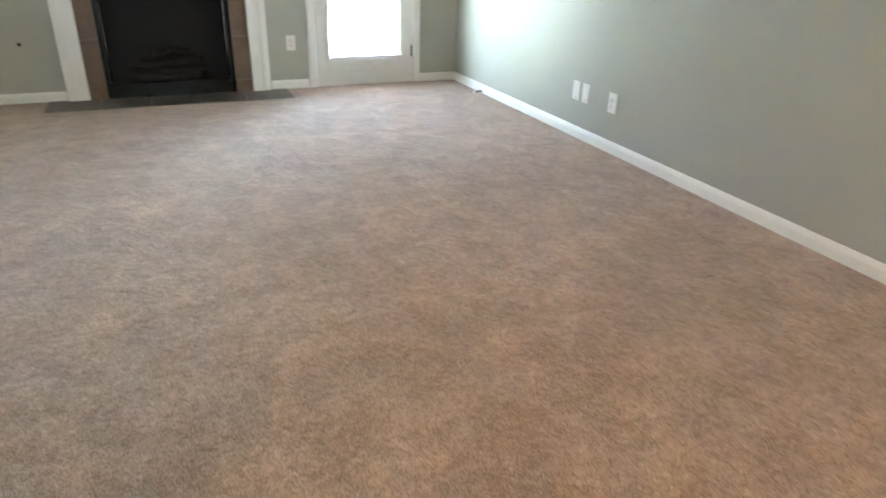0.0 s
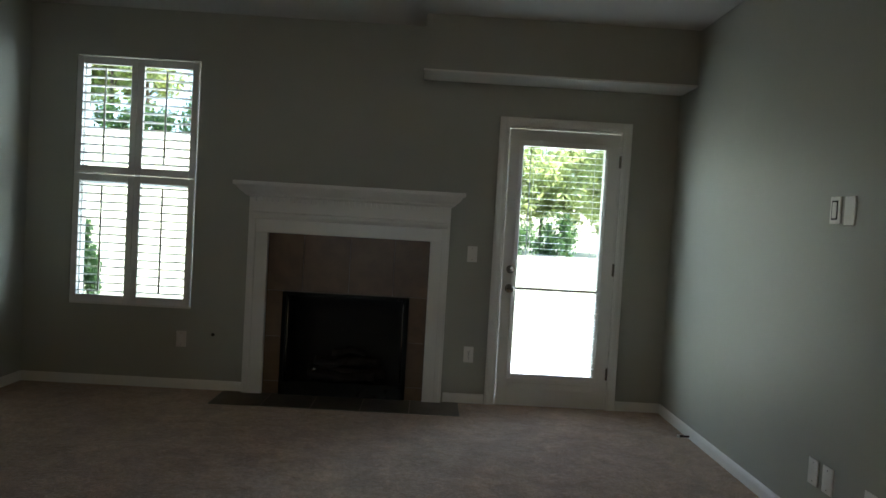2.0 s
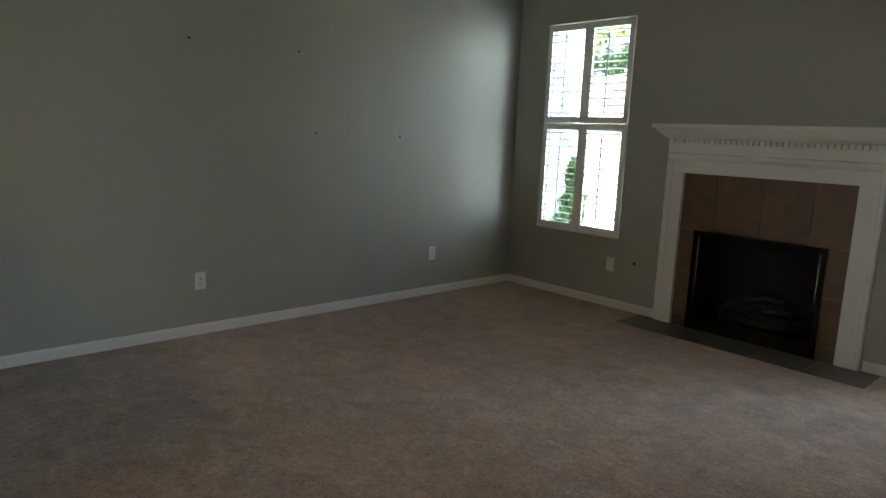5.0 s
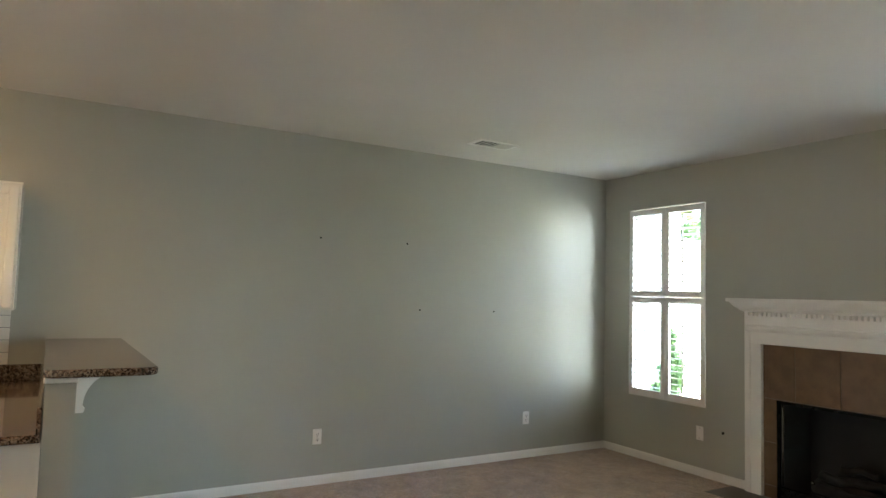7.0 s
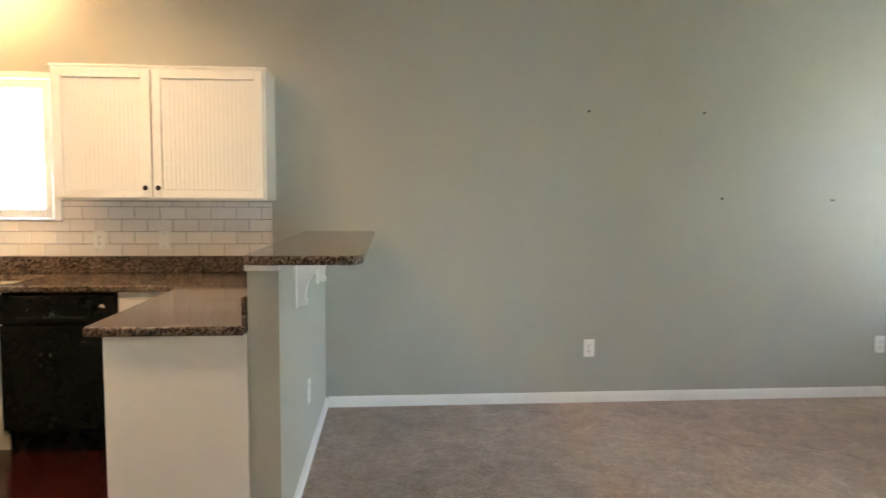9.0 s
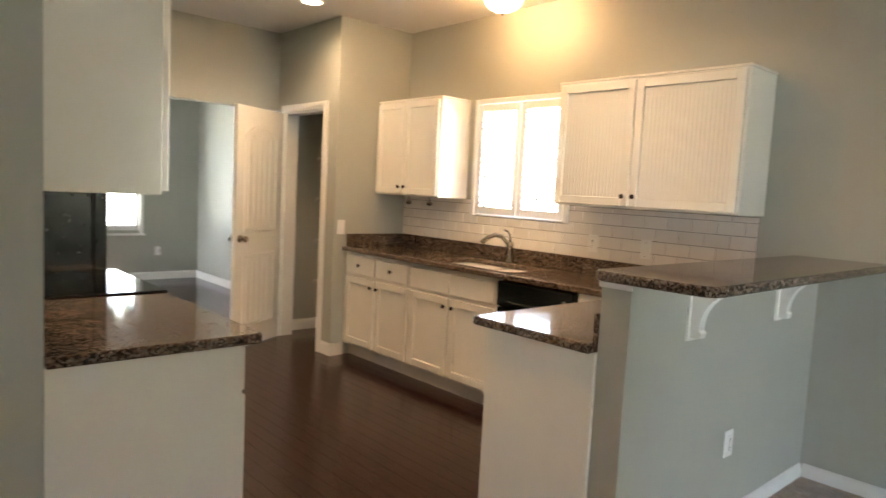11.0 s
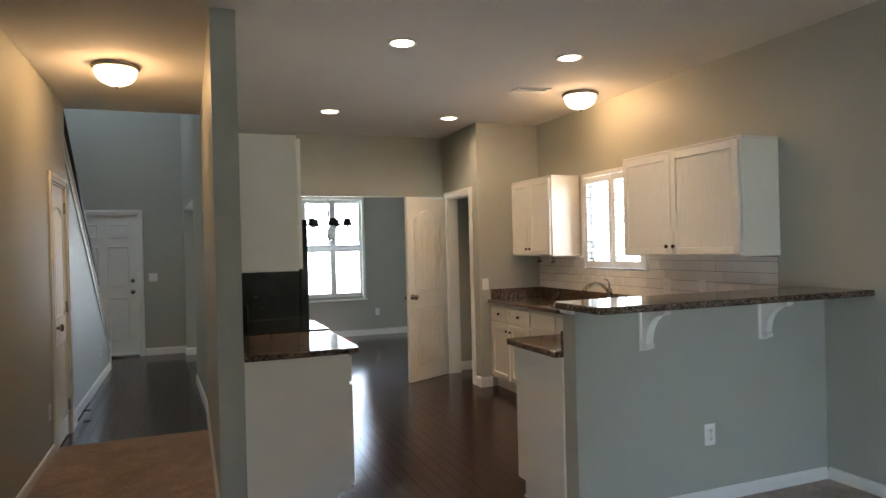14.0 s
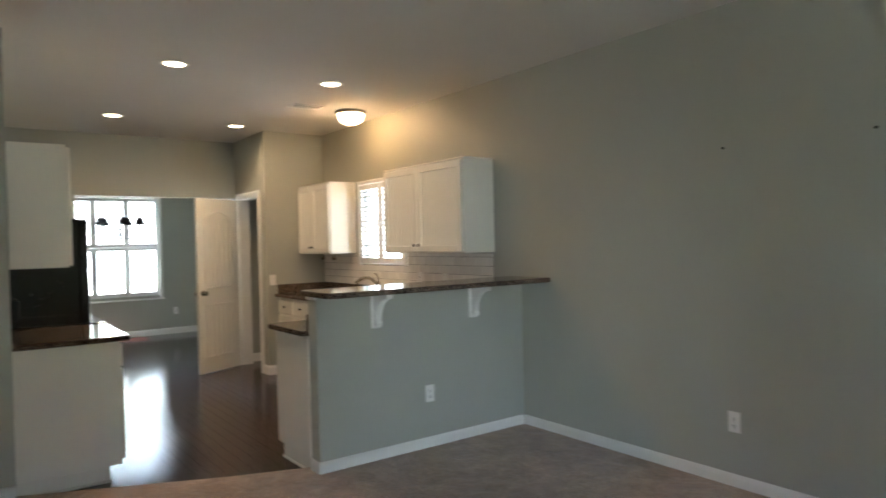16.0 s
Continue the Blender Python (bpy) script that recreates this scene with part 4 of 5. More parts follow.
def beaded_door(parent, x, y0, y1, z0, z1, s=1, bead=True):
    """A framed cabinet door with a beadboard panel, facing s along x, its back at x."""
    d = tagged(new("door"))
    d.parent = parent
    f, t = 0.05, 0.022
    def bb(a0, a1, *r, **k):
        return bx(min(x + s * a0, x + s * a1), max(x + s * a0, x + s * a1), *r, **k)
    part("stile", bb(0, t, y0, y0 + f, z0, z1, bev=0.003), M_CAB, d)
    part("stile", bb(0, t, y1 - f, y1, z0, z1, bev=0.003), M_CAB, d)
    part("rail", bb(0, t - 0.0005, y0 + f, y1 - f, z0, z0 + f, bev=0.003), M_CAB, d)
    part("rail", bb(0, t - 0.0005, y0 + f, y1 - f, z1 - f, z1, bev=0.003), M_CAB, d)
    n = max(3, int((y1 - y0 - 2 * f) / (0.024 if bead else 9)))
    if not bead:
        part("panel", bb(0, 0.006, y0 + f, y1 - f, z0 + f, z1 - f), M_CAB, d)
    else:
        w = (y1 - y0 - 2 * f) / n
        part("panel", bb(0, 0.006, y0 + f, y1 - f, z0 + f, z1 - f), M_CAB, d)
        first = None
        for k in range(n):
            if first is None:
                ob = part("bead_board", bx(min(s * 0.006, s * 0.0095), max(s * 0.006, s * 0.0095), 0.0014, w - 0.0014, z0 + f, z1 - f, bev=0.001), M_CAB, d)
                first = ob.data
            else:
                ob = new("bead_board", first)
                ob.parent = d
            ob.matrix_local = pose(x, y0 + f + k * w, 0)
    return d


def upper_cab(y0, y1, z0, z1, label, split):
    t = thing("upper_cabinet", label, "cabinet", "kitchen wall cabinets")
    part("body", bx(0.002, 0.31, y0, y1, z0, z1, bev=0.002), M_CAB, t)
    part("crown_strip", bx(0.002, 0.318, y0 - 0.006, y1 + 0.006, z1, z1 + 0.014, bev=0.003), M_CAB, t)
    a = [y0 + 0.012, split - 0.004, split + 0.004, y1 - 0.012]
    beaded_door(t, 0.311, a[0], a[1], z0 + 0.012, z1 - 0.012)
    beaded_door(t, 0.311, a[2], a[3], z0 + 0.012, z1 - 0.012)
    knobs(t, [(0.330, split - 0.035, z0 + 0.07), (0.330, split + 0.035, z0 + 0.07)], 1)
    return t


upper_cab(-6.238, -5.058, 1.362, 2.108, "white beadboard wall cabinet with two doors beside the kitchen window", -5.69)
upper_cab(-8.145, -7.36, 1.355, 2.112, "white beadboard wall cabinet with two doors in the kitchen corner", -7.78)
for y in (-7.93, -7.66):
    t = thing("cup_hook", "small round chrome fitting under the wall cabinet", "hook", at=(0.13, y, 1.355))
    part("stem", tube([(0, 0, 0), (0, 0, -0.04)], 0.004, 8), M_STEEL, t)
    part("ball", lathe([(0.0, -0.075), (0.02, -0.07), (0.027, -0.055), (0.02, -0.042), (0, -0.038)], 14), M_STEEL, t)


def base_cab(y0, y1, label, knob_side=True, drawers=True):
    t = thing("base_cabinet", label, "cabinet", "kitchen base cabinets")
    part("body", bx(0.004, 0.585, y0 + 0.001, y1 - 0.001, 0.10, 0.875, bev=0.002), M_CAB, t)
    part("toe_kick", bx(0.004, 0.53, y0 + 0.001, y1 - 0.001, 0, 0.10), M_CAB, t)
    mid = (y0 + y1) / 2
    for a, b, ks in ((y0 + 0.02, mid - 0.012, 1), (mid + 0.012, y1 - 0.02, -1)):
        part("drawer_front", bx(0.586, 0.604, a, b, 0.70, 0.845, bev=0.004), M_CAB, t)
        beaded_door(t, 0.586, a, b, 0.125, 0.675, bead=False)
        knobs(t, [(0.604, b - 0.03 if ks > 0 else a + 0.03, 0.615)], 1)
        if drawers:
            knobs(t, [(0.604, (a + b) / 2, 0.775)], 1)
    return t


base_cab(-8.15, -7.295, "white two-door base cabinet with bronze knobs and two drawers")
base_cab(-7.293, -6.415, "white two-door sink cabinet with blank drawer fronts", drawers=False)
dwt = thing("dishwasher", "black built-in dishwasher under the granite worktop", "dishwasher")
part("body", bx(0.02, 0.565, -6.405, -5.805, 0.10, 0.868), M_BLACK, dwt)
part("door_panel", bx(0.566, 0.612, -6.402, -5.808, 0.13, 0.70, bev=0.008, seg=2), M_BLACK, dwt)
part("control_panel", bx(0.566, 0.618, -6.402, -5.808, 0.705, 0.865, bev=0.010, seg=2), M_BLACK, dwt)
part("handle_recess", bx(0.618, 0.630, -6.30, -5.95, 0.725, 0.748, bev=0.004), M_BLACK, dwt)
part("dial", lathe([(0, 0), (0.016, 0), (0.016, 0.006), (0, 0.007)], 16, pose(0.618, -5.87, 0.80, 0, 90)), M_STEEL, dwt)
part("kick_plate", bx(0.02, 0.54, -6.405, -5.805, 0.0, 0.10), M_BLACK, dwt)
fc = thing("base_cabinet", "white corner base cabinet filler beside the dishwasher", "cabinet", "kitchen base cabinets")
part("body", bx(0.004, 0.585, -5.80, -5.41, 0.0, 0.875, bev=0.002), M_CAB, fc)
part("drawer_front", bx(0.586, 0.604, -5.79, -5.45, 0.70, 0.845, bev=0.004), M_CAB, fc)

# half wall with bar top
structure("half_wall", boxes((0, 1.73, -4.875, -4.76, 0, 1.135)), M_WALL, "greige painted half wall under the granite bar", "wall")
hm = tagged(new("half_wall_trim"), "white moulding under the bar top", "trim", kind="structure")
part("end_trim", bx(1.731, 1.744, -4.882, -4.753, 1.112, 1.137, bev=0.004), M_TRIM, hm)
for x in (1.31, 0.49):
    c = thing("corbel", "white painted curved wooden bracket under the bar top", "bracket", "bar brackets", at=(x, -4.76, 0))
    n = 10
    pts = [(0.0, 0.915), (0.0, 1.138), (0.19, 1.138), (0.19, 1.115)]
    pts += [(0.18 - 0.135 * math.sin(a), 1.10 - 0.155 * (1 - math.cos(a))) for a in np.linspace(0.0, math.pi / 2, n)]
    pts += [(0.055, 0.935), (0.05, 0.915)]
    part("curve", prism(pts, -0.022, 0.022, "x"), M_TRIM, c)
    part("back_plate", bx(-0.035, 0.035, 0.0, 0.012, 0.90, 1.138, bev=0.003), M_TRIM, c)


def slab(name, outline, z0, z1, label, category="worktop", r=0.05, corners=()):
    """A stone slab with rounded corners (by index) and softened edges."""
    pts = []
    n = len(outline)
    for i, p in enumerate(outline):
        if i in corners:
            a, b, c = Vector(outline[i - 1]), Vector(p), Vector(outline[(i + 1) % n])
            u, w = (a - b).normalized(), (c - b).normalized()
            for k in range(7):
                t = math.pi / 2 * k / 6
                q = b + u * r * (1 - math.sin(t)) + w * r * (1 - math.cos(t))
                pts.append((q.x, q.y))
        else:
            pts.append(p)
    bm = prism(pts, z0, z1)
    ed = [e for e in bm.edges if abs(e.verts[0].co.z - e.verts[1].co.z) < 1e-6]
    bmesh.ops.bevel(bm, geom=ed, offset=0.009, segments=3, profile=0.5, affect="EDGES")
    t = thing(name, label, category)
    part("slab", bm, M_GRAN, t)
    return t


slab("bar_top", [(0.003, -4.885), (1.80, -4.885), (1.80, -4.445), (0.003, -4.445)], 1.138, 1.173, "polished dark speckled granite bar top on the half wall", "bar top", 0.06, (1, 2))
def rounded(x0, x1, y0, y1, r, n=5):
    """Corners of a rounded rectangle, anticlockwise."""
    return [(cx + r * math.cos(a), cy + r * math.sin(a)) for cx, cy, q in ((x1 - r, y1 - r, 0), (x0 + r, y1 - r, 1), (x0 + r, y0 + r, 2), (x1 - r, y0 + r, 3)) for a in np.linspace(q * math.pi / 2, (q + 1) * math.pi / 2, n)]


def holed_slab(outer, hole, z0, z1, parent):
    """A slab with one opening; the seams between its two halves lie inside the stone."""
    bm = bmesh.new()
    loops = {}
    for key, pts in (("o", outer), ("h", hole)):
        loops[key] = [[bm.verts.new((x, y, z)) for x, y in pts] for z in (z0, z1)]
    for lo_, hi2 in loops.values():
        for k in range(len(lo_)):
            q = (k + 1) % len(lo_)
            bm.faces.new((lo_[k], lo_[q], hi2[q], hi2[k]))
    for lv in (0, 1):
        es = [bm.edges.get((l[lv][k], l[lv][(k + 1) % len(l[lv])])) for l in loops.values() for k in range(len(l[lv]))]
        bmesh.ops.triangle_fill(bm, use_beauty=True, edges=es)
    bmesh.ops.recalc_face_normals(bm, faces=bm.faces)
    rim = [e for e in bm.edges if len(e.link_faces) == 2 and abs(e.verts[0].co.z - e.verts[1].co.z) < 1e-6 and e.calc_face_angle(0) > 1.2]
    bmesh.ops.bevel(bm, geom=rim, offset=0.008, segments=3, profile=0.5, affect="EDGES")
    return part("slab", bm, M_GRAN, parent)


wt = thing("worktop", "polished dark speckled granite worktop with a backsplash strip", "worktop")
holed_slab([(0.003, -8.147), (0.635, -8.147), (0.635, -5.56), (0.74, -5.455), (1.755, -5.455), (1.773, -5.447), (1.78, -5.43), (1.78, -4.879), (0.003, -4.879)], rounded(0.125, 0.53, -7.15, -6.385, 0.07)[::-1], 0.878, 0.913, wt)
part("upstand", bx(0.003, 0.022, -8.147, -4.90, 0.9135, 1.015, bev=0.003), M_GRAN, wt)
part("upstand", bx(0.022, 0.60, -8.147, -8.128, 0.9135, 1.015, bev=0.003), M_GRAN, wt)
part("upstand", bx(0.022, 1.735, -4.897, -4.879, 0.9135, 1.015, bev=0.003), M_GRAN, wt)
pc = thing("base_cabinet", "white peninsula end cabinet under the granite worktop", "cabinet", "kitchen base cabinets")
part("end_panel", bx(1.722, 1.74, -5.395, -4.877, 0.10, 0.877, bev=0.002), M_CAB, pc)
part("body", bx(0.60, 1.722, -5.37, -4.877, 0.10, 0.877), M_CAB, pc)
part("toe_kick", bx(0.60, 1.728, -5.33, -4.877, 0.0, 0.10), M_CAB, pc)
part("shoe_moulding", bx(1.730, 1.742, -5.33, -4.89, 0.0, 0.018, bev=0.004), M_CAB, pc)
part("door_edge", bx(1.16, 1.72, -5.39, -5.371, 0.125, 0.675, bev=0.003), M_CAB, pc)
part("drawer_edge", bx(1.16, 1.72, -5.39, -5.371, 0.70, 0.85, bev=0.003), M_CAB, pc)

M_BOWL = mat("sink_steel", (0.16, 0.14, 0.12), 0.38, 0.8, var=0.2, scale=30)
sk_ = thing("sink", "double stainless steel sink set under a cut-out in the granite", "sink")
for a, b in ((-7.165, -6.765), (-6.735, -6.375)):
    part("bowl", boxes((0.115, 0.12, a, b, 0.70, 0.877), (0.535, 0.54, a, b, 0.70, 0.877), (0.12, 0.535, a, a + 0.005, 0.70, 0.877), (0.12, 0.535, b - 0.005, b, 0.70, 0.877), (0.12, 0.535, a + 0.005, b - 0.005, 0.70, 0.705)), M_BOWL, sk_)
    part("drain", lathe([(0, 0.7052), (0.04, 0.7052), (0.04, 0.708), (0, 0.708)], 16, pose(0.32, (a + b) / 2, 0)), M_STEEL, sk_)
part("divider", bx(0.12, 0.535, -6.762, -6.738, 0.80, 0.874, bev=0.004), M_BOWL, sk_)
fa = thing("kitchen_faucet", "brushed nickel pull-out kitchen faucet with a side lever", "faucet", at=(0.075, -6.80, 0.913))
part("base", lathe([(0.032, 0), (0.032, 0.01), (0.024, 0.02), (0.022, 0.10), (0.026, 0.12), (0.022, 0.15), (0, 0.155)], 18), M_STEEL, fa)
part("spout", tube([(0.0, 0, 0.08), (0.03, -0.01, 0.15), (0.07, -0.025, 0.19), (0.12, -0.045, 0.20), (0.17, -0.065, 0.18), (0.20, -0.075, 0.155)], 0.014, 12, r2=0.019), M_STEEL, fa)
part("nozzle", tube([(0.20, -0.075, 0.158), (0.212, -0.08, 0.140)], 0.020, 12), M_STEEL, fa)
part("lever", tube([(0, 0.0, 0.15), (-0.002, -0.01, 0.20), (0.0, -0.03, 0.225), (0.01, -0.06, 0.235)], 0.009, 10, r2=0.006), M_STEEL, fa)

# run on the hallway side: cabinet, range, fridge
CY = -5.575
lc = thing("base_cabinet", "white base cabinet with a plain end panel beside the range", "cabinet", "kitchen base cabinets")
part("end_panel", bx(2.70, 3.268, CY - 0.018, CY, 0.10, 0.877, bev=0.002), M_CAB, lc)
part("body", bx(2.70, 3.268, -6.44, CY - 0.018, 0.10, 0.877), M_CAB, lc)
part("toe_kick", bx(2.775, 3.268, -6.44, CY - 0.002, 0.0, 0.10), M_CAB, lc)
part("shoe_moulding", bx(2.765, 3.268, CY - 0.002, CY + 0.010, 0.0, 0.018, bev=0.004), M_CAB, lc)
part("drawer_front", bx(2.680, 2.699, -6.42, CY - 0.022, 0.715, 0.862, bev=0.004), M_CAB, lc)
beaded_door(lc, 2.699, -6.42, CY - 0.022, 0.125, 0.70, s=-1, bead=False)
slab("worktop", [(2.635, -6.455), (3.267, -6.455), (3.267, -5.55), (2.635, -5.55)], 0.878, 0.913, "polished dark speckled granite worktop beside the range", "worktop", 0.03, (3,))
lu = thing("upper_cabinet", "white wall cabinet with a plain end panel beside the hallway wall", "cabinet", "kitchen wall cabinets")
part("body", bx(2.965, 3.268, -6.44, CY, 1.355, 2.10, bev=0.002), M_CAB, lu)
beaded_door(lu, 2.964, -6.43, CY - 0.012, 1.365, 2.085, s=-1)
rg = thing("range", "black electric range with a glass cooktop", "range", at=(0, 0, 0))
part("body", bx(2.66, 3.25, -7.22, -6.465, 0.06, 0.895, bev=0.004), M_BLACK, rg)
part("cooktop", bx(2.63, 3.25, -7.22, -6.465, 0.896, 0.921, bev=0.005, seg=2), M_BGLASS, rg, "black glass cooktop")
part("backguard", bx(3.17, 3.262, -7.22, -6.465, 0.921, 1.12, bev=0.01, seg=2), M_BLACK, rg)
part("oven_door", bx(2.63, 2.66, -7.20, -6.485, 0.20, 0.85, bev=0.006), M_BGLASS, rg)
part("oven_handle", tube([(2.60, -7.14, 0.80), (2.60, -6.55, 0.80)], 0.012, 10), M_STEEL, rg)
part("kick", bx(2.72, 3.25, -7.2, -6.48, 0, 0.06), M_BLACK, rg)
rc = thing("base_cabinet", "narrow white base cabinet between range and refrigerator", "cabinet", "kitchen base cabinets")
part("body", bx(2.70, 3.268, -7.50, -7.235, 0.0, 0.877), M_CAB, rc)
slab("worktop", [(2.66, -7.515), (3.267, -7.515), (3.267, -7.225), (2.66, -7.225)], 0.878, 0.913, "short granite worktop beside the refrigerator", "worktop")
fg = thing("refrigerator", "tall black refrigerator at the end of the counter", "refrigerator")
part("body", bx(2.66, 3.25, -8.42, -7.53, 0.03, 1.735, bev=0.008, seg=2), M_BLACK, fg)
part("freezer_door", bx(2.585, 2.655, -8.415, -7.98, 0.08, 1.73, bev=0.012, seg=2), M_BLACK, fg)
part("fridge_door", bx(2.585, 2.655, -7.97, -7.535, 0.08, 1.73, bev=0.012, seg=2), M_BLACK, fg)
for y in (-7.93, -8.02):
    part("door_handle", tube([(2.585, y, 0.62), (2.545, y, 0.68), (2.54, y, 1.05), (2.545, y, 1.44), (2.585, y, 1.50)], 0.012, 10), M_BLACK, fg)
part("feet", bx(2.70, 3.2, -8.38, -7.56, 0, 0.03), M_BLACK, fg)

# pantry wire shelves
for z in (0.48, 0.88, 1.28, 1.66):
    t = thing("wire_shelf", "white coated wire pantry shelf", "shelf", "pantry shelves", at=(0.0, -8.72, z))
    for k in range(9):
        part("wire", tube([(0.01 + 0.036 * k, -0.41, 0), (0.01 + 0.036 * k, 0.43, 0)], 0.002, 5), M_PLATE, t)
    for y in (-0.41, 0.0, 0.43):
        part("cross_wire", tube([(0.01, y, -0.004), (0.30, y, -0.004), (0.305, y, -0.03)], 0.003, 5), M_PLATE, t)

# chandelier in the dining room
ch = thing("chandelier", "crystal chandelier with five black fabric shades", "chandelier", at=(1.70, -11.05, 0))
part("canopy", lathe([(0, H), (0.06, H), (0.055, H - 0.02), (0.01, H - 0.035), (0, H - 0.035)], 16), M_CRYST, ch)
part("chain", tube([(0, 0, H - 0.03), (0, 0, 2.02)], 0.006, 6), M_CRYST, ch)
part("stem", lathe([(0.0, 2.05), (0.008, 2.03), (0.018, 1.96), (0.007, 1.92), (0.007, 1.78), (0.022, 1.72), (0.026, 1.66), (0.010, 1.60), (0.018, 1.56), (0.0, 1.50)], 14), M_CRYST, ch)
for k in range(5):
    a = 2 * math.pi * k / 5 + 0.35
    c, s = math.cos(a), math.sin(a)
    part("arm", tube([(0.02 * c, 0.02 * s, 1.66), (0.10 * c, 0.10 * s, 1.60), (0.19 * c, 0.19 * s, 1.62), (0.25 * c, 0.25 * s, 1.70), (0.26 * c, 0.26 * s, 1.80)], 0.008, 8), M_CRYST, ch)
    part("scroll", tube([(0.02 * c, 0.02 * s, 1.74), (0.08 * c, 0.08 * s, 1.77), (0.13 * c, 0.13 * s, 1.72), (0.12 * c, 0.12 * s, 1.66), (0.08 * c, 0.08 * s, 1.66)], 0.005, 6), M_CRYST, ch)
    part("shade", lathe([(0.070, 1.80), (0.038, 1.90), (0.036, 1.90), (0.067, 1.80)], 18, pose(0.26 * c, 0.26 * s, 0)), M_SHADE, ch)
    part("candle_cup", lathe([(0.0, 1.775), (0.03, 1.785), (0.012, 1.80), (0, 1.82)], 12, pose(0.26 * c, 0.26 * s, 0)), M_CRYST, ch)
    part("drop", lathe([(0, 1.575), (0.010, 1.56), (0.006, 1.53), (0, 1.52)], 8, pose(0.16 * c, 0.16 * s, 0.02)), M_CRYST, ch)

# ---------------- outside ----------------
structure("ground", boxes((-400, 400, W + 0.0, 400, -0.4, -0.16), (-400, -W - 0.01, -400, W, -0.4, -0.16), (-W - 0.01, 400, -400, SOUTH - W - 0.01, -0.4, -0.16)), M_GRASS, "sunlit lawn round the house", "lawn")
structure("patio_slab", boxes((3.0, 5.4, W + 0.01, 2.4, -0.3, -0.10)), M_CONC, "pale concrete patio slab", "patio")
nb = thing("porch_post", "white boxed porch corner with siding boards outside the window", "post", at=(-1.10, 1.9, -0.16))
for k in range(22):
    part("siding_board", bx(-1.6, 0.27, -0.02 - 0.0, 0.03, k * 0.14, k * 0.14 + 0.137, bev=0.003), M_SIDING, nb)
part("corner_board", bx(0.27, 0.39, -0.04, 0.10, 0, 3.1, bev=0.004), M_TRIM, nb)


def leaf_crown(n, rx, rz, seed, size, shape):
    """Many small leaves round clumps, in one mesh."""
    rng = np.random.default_rng(seed)
    clumps = []
    for _ in range(34):
        u = rng.normal(size=3)
        u /= np.linalg.norm(u)
        r = rng.uniform(0.45, 1.0)
        c = u * r * np.array([rx, rx, rz])
        if shape == "cone":
            h = rng.uniform(0, 1) ** 1.3
            a = rng.uniform(0, 2 * math.pi)
            c = np.array([math.cos(a) * rx * (1 - h) * 0.75, math.sin(a) * rx * (1 - h) * 0.75, (h * 2 - 1) * rz])
        clumps.append((c, rng.uniform(0.18, 0.38) * rx * (0.6 if shape == "cone" else 1)))
    v, f = [], []
    for i in range(n):
        c, s = clumps[rng.integers(len(clumps))]
        d = rng.normal(size=3)
        p = c + d / np.linalg.norm(d) * s * rng.uniform(0.3, 1.15)
        a, b = rng.normal(size=3), rng.normal(size=3)
        a /= np.linalg.norm(a)
        b -= a * (a @ b)
        b /= np.linalg.norm(b)
        l = size * rng.uniform(0.6, 1.4)
        k = len(v)
        v += [tuple(p - a * l), tuple(p + b * l * 0.45), tuple(p + a * l), tuple(p - b * l * 0.45)]
        f.append((k, k + 1, k + 2, k + 3))
    me = bpy.data.meshes.new("crown")
    me.from_pydata(v, [], f)
    return me


crowns = [leaf_crown(3600, 2.2, 2.4, s, 0.16, "ball") for s in (1, 2, 3)]
for c in crowns:
    c.materials.append(M_LEAF)


def tree(x, y, h, k, sc, label="leafy green tree at the back of the lawn", at=0.0):
    t = thing("tree", label, "tree", "trees beyond the lawn", at=(x, y, -0.16 + at))
    bm = tube([(0, 0, 0), (0.06, 0.02, h * 0.3), (-0.03, 0.08, h * 0.6), (0.02, 0, h * 0.9)], 0.17, 10, r2=0.05)
    for q in range(4):
        a = q * 1.7 + k
        tube([(0, 0.03, h * (0.42 + 0.08 * q)), (0.5 * math.cos(a), 0.5 * math.sin(a), h * (0.55 + 0.08 * q)), (1.2 * math.cos(a), 1.2 * math.sin(a), h * (0.68 + 0.08 * q))], 0.06, 7, bm, 0.02)
    part("trunk", bm, M_BARK, t)
    c = new("crown", crowns[k % 3])
    c.parent = t
    c.matrix_local = pose(0, 0, h * 0.78, 0, 0, 70 * k) @ Matrix.Diagonal((sc, sc, sc * h / 6.5, 1))


def rise(x, y):
    """Height of the grassy bank that climbs to the west behind the house."""
    u, v = min(max((-x - 1.0) / 9.0, 0), 1), min(max((y - 6.0) / 26.0, 0), 1)
    return 5.6 * u * u * (3 - 2 * u) * v * v * (3 - 2 * v)


bm = bmesh.new()
gx, gy = [-70 + 2.5 * i for i in range(31)], [4 + 2.5 * j for j in range(35)]
grid = [[bm.verts.new((x, y, -0.17 + rise(x, y) + (0.05 * math.sin(x * 1.3) * math.sin(y * 0.9) if rise(x, y) > 0.1 else 0))) for y in gy] for x in gx]
for a, b in zip(grid, grid[1:]):
    for j in range(len(gy) - 1):
        bm.faces.new((a[j], b[j], b[j + 1], a[j + 1])).smooth = True
structure("lawn_bank", bm, M_GRASS, "sunlit grassy bank climbing behind the house", "lawn")

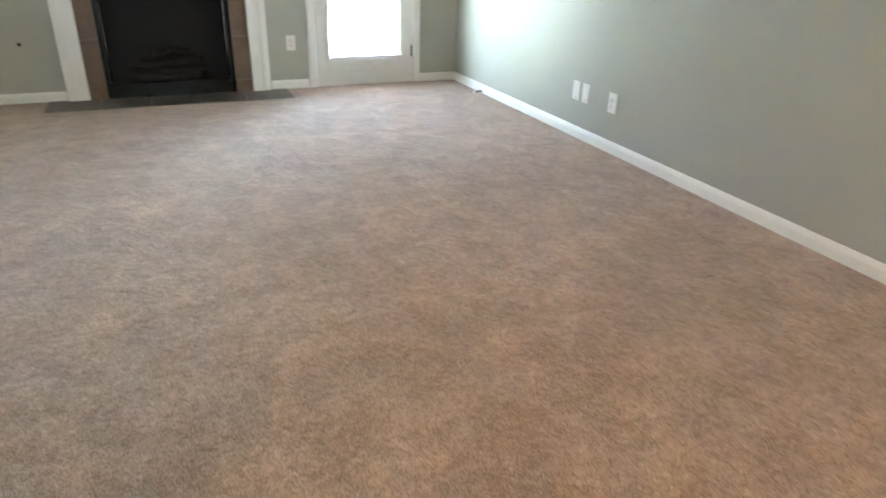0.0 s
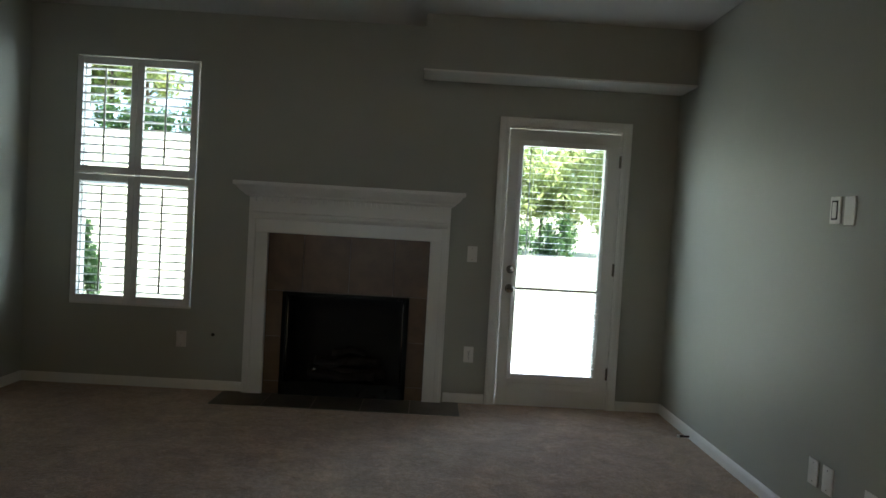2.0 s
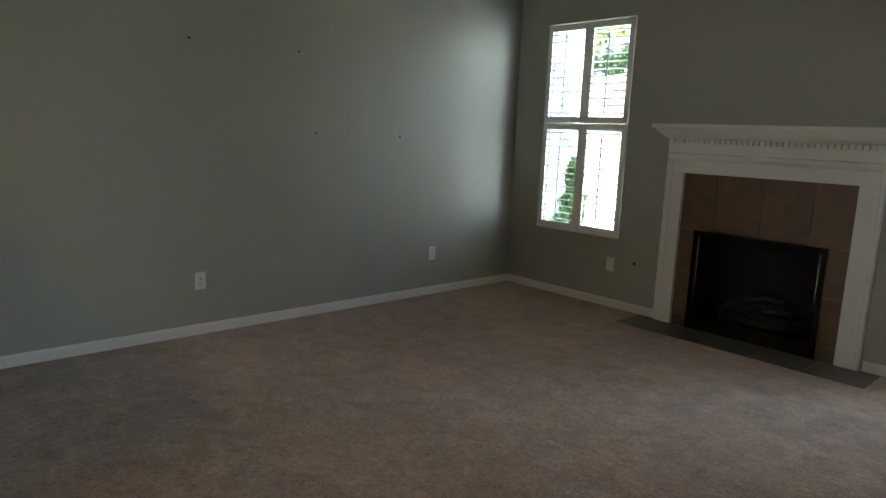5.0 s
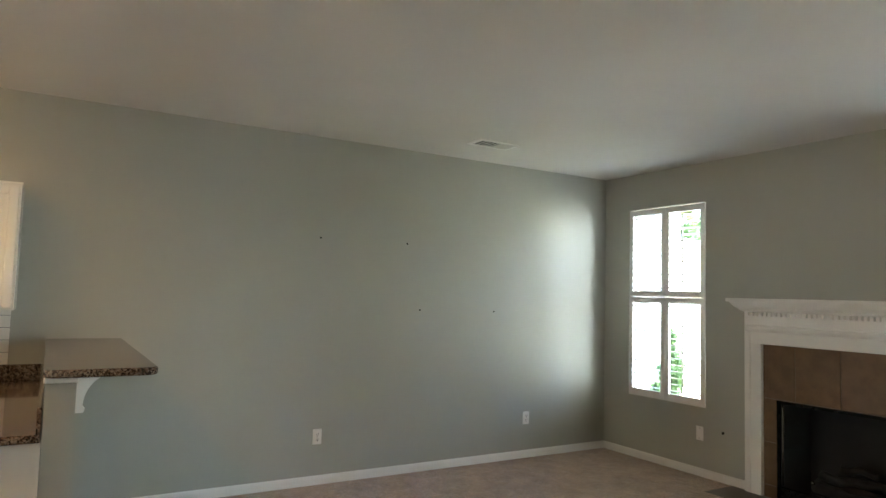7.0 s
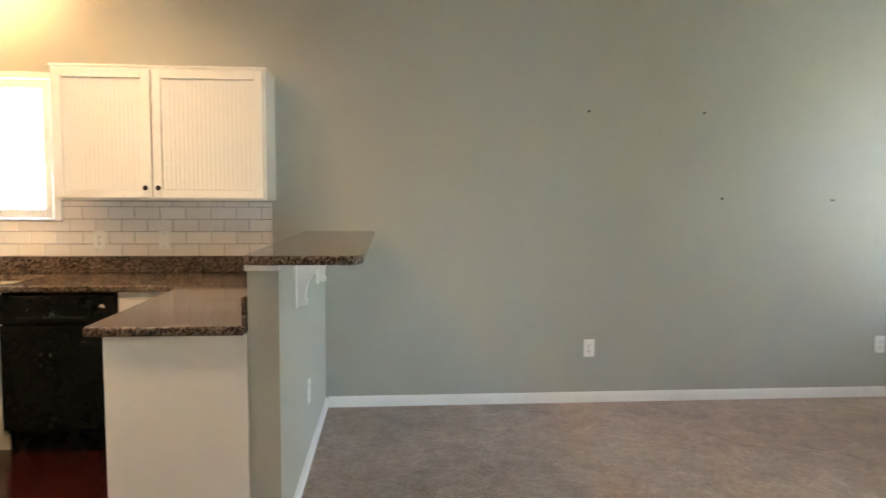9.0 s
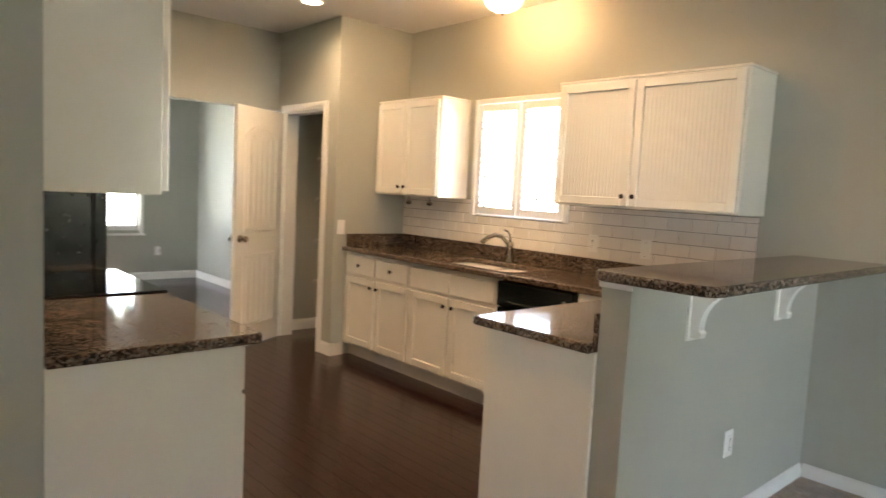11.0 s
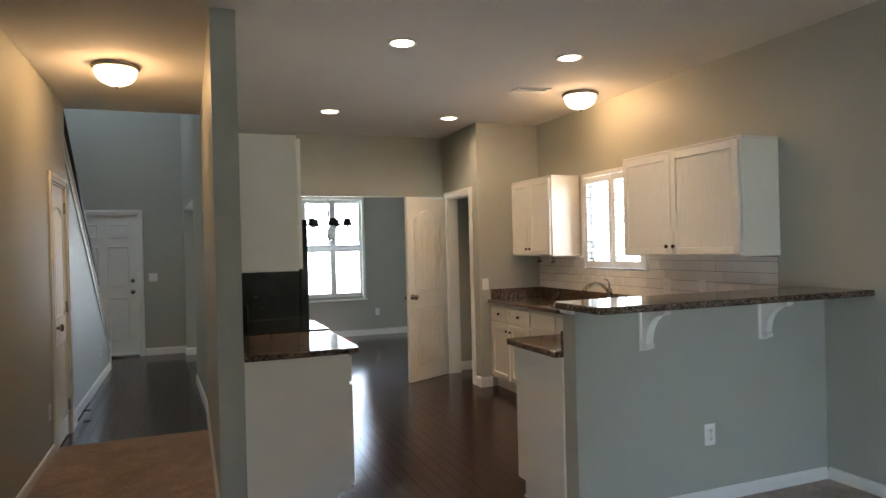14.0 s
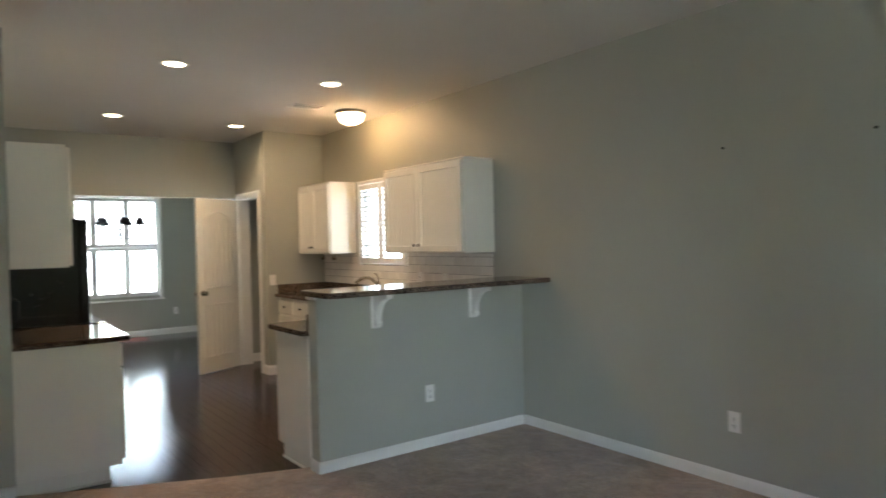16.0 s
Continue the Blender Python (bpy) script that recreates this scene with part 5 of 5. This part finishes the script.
rt = random.Random(4)
for k in range(22):
    x, y = -34 + 2.6 * k + rt.uniform(-0.8, 0.8), 40 + rt.uniform(-3, 4)
    tree(x, y, rt.uniform(6.0, 8.5), k, rt.uniform(1.1, 1.5), at=rise(x, y))
for k in range(7):
    tree(-10 + 4.2 * k, -34 + rt.uniform(-3, 3), rt.uniform(5, 7.5), k, 1.2)
hedge = leaf_crown(2600, 1.5, 0.9, 9, 0.10, "ball")
hedge.materials.append(M_LEAF2)
for k in range(16):
    x, y = -30 + 2.7 * k + rt.uniform(-0.4, 0.4), 35 + rt.uniform(-0.7, 0.7)
    t = thing("bush", "dense green bush at the edge of the lawn", "bush", "bushes beyond the lawn", at=(x, y, -0.16 + rise(x, y)))
    part("stem", tube([(0, 0, 0), (0.02, 0, 0.7)], 0.05, 7), M_BARK, t)
    c = new("crown", hedge)
    c.parent = t
    c.matrix_local = pose(0, 0, 0.95, 0, 0, 50 * k) @ Matrix.Diagonal((1, 1, rt.uniform(1.2, 1.8), 1))
sh = thing("shrub", "conical dark evergreen shrub outside the window", "shrub", at=(-0.27, 1.3, -0.16))
part("stem", tube([(0, 0, 0), (0, 0, 0.9)], 0.03, 7), M_BARK, sh)
cm = leaf_crown(9000, 0.62, 0.62, 21, 0.035, "cone")
cm.materials.append(M_LEAF2)
c = new("crown", cm)
c.parent = sh
c.matrix_local = pose(0, 0, 0.66) @ Matrix.Diagonal((0.62, 0.62, 1.0, 1))
# made-up house, hidden behind the west lamp; its pale wall throws sun back
nh = thing("neighbour_house", "unseen pale house wall added beyond the kitchen window", "house", at=(-9, -7, -0.16))
hbm = bmesh.new()
for k in range(30):
    box(hbm, -0.02, 0.02, -6, 6, k * 0.18, k * 0.18 + 0.175)
box(hbm, -6, -0.021, -6, 6, 0, 5.4)
part("wall", hbm, M_SIDING, nh)
part("roof", prism([(-6.3, 5.4), (0.5, 5.4), (-2.9, 7.4)], -6.3, 6.3, "y"), M_CONC, nh)

# ---------------- small pieces: wall tiles and floor boards ----------------
bs = tagged(new("backsplash"), "white subway tile backsplash with grey grout", "tiles", kind="structure")
part("grout_bed", boxes((0.0, 0.003, -8.15, KY0 - 0.030, 1.0155, 1.354), (0.0, 0.003, KY0 - 0.030, KY1 + 0.030, 1.0155, KZ0 - 0.006), (0.0, 0.003, KY1 + 0.030, -5.08, 1.0155, 1.354)), M_GROUT, bs)
tm, TW, TH = {}, 0.154, 0.0765
row = 0
z = 1.016
while z < 1.352:
    top = min(z + TH - 0.003, 1.352)
    y = -8.15 - (TW / 2 if row % 2 else 0)
    while y < -5.082:
        a, b = max(y, -8.149), min(y + TW - 0.003, -5.081)
        if b - a > 0.012:
            spans = [(a, b)]
            if top > KZ0 - 0.008:
                spans = [(a, min(b, KY0 - 0.031)), (max(a, KY1 + 0.031), b)]
                m0, m1 = max(a, KY0 - 0.030), min(b, KY1 + 0.030)
                if z < KZ0 - 0.02 and m1 - m0 > 0.01:
                    part("tile", bx(0.003, 0.009, m0, m1, z, KZ0 - 0.008, bev=0.0015), M_TILE, bs)
            for c0, c1 in spans:
                if c1 - c0 > 0.01:
                    key = (round(c1 - c0, 4), round(top - z, 4))
                    if key not in tm:
                        ob = part("tile", bx(0.003, 0.009, 0, c1 - c0, 0, top - z, bev=0.0015), M_TILE, bs)
                        tm[key] = ob.data
                    else:
                        ob = new("tile", tm[key])
                        ob.parent = bs
                    ob.matrix_local = pose(0, c0, z)
        y += TW
    z += TH
    row += 1

PW, PL = 0.083, 1.80
pm = {}


def boards(x0, x1, y0, y1, seed):
    wf = tagged(new("wood_floor"), "dark reddish brown polished wood floor boards", "floor", kind="structure")
    rng = random.Random(seed)
    x = x0
    while x < x1 - 0.01:
        w = min(PW, x1 - x)
        y = y0 - rng.uniform(0, PL)
        while y < y1:
            a, b = max(y, y0), min(y + PL, y1)
            if b - a > 0.02:
                key = (round(w, 3), round(b - a, 3))
                if key not in pm:
                    ob = part("board", bx(0.0004, w - 0.0004, 0.0004, b - a - 0.0004, -0.004, 0.0, bev=0.0007), M_WOOD, wf)
                    pm[key] = ob.data
                else:
                    ob = new("board", pm[key])
                    ob.parent = wf
                ob.matrix_local = pose(x, a, 0)
            y += PL
        x += w


boards(0.0, KIT_E, -9.15, -4.915, 1)
boards(0.0, 3.39, SOUTH, -9.15, 2)
boards(HALL_W, HALL_E, -9.30, -7.59, 3)
boards(3.39, 5.60, FY, -9.30, 4)
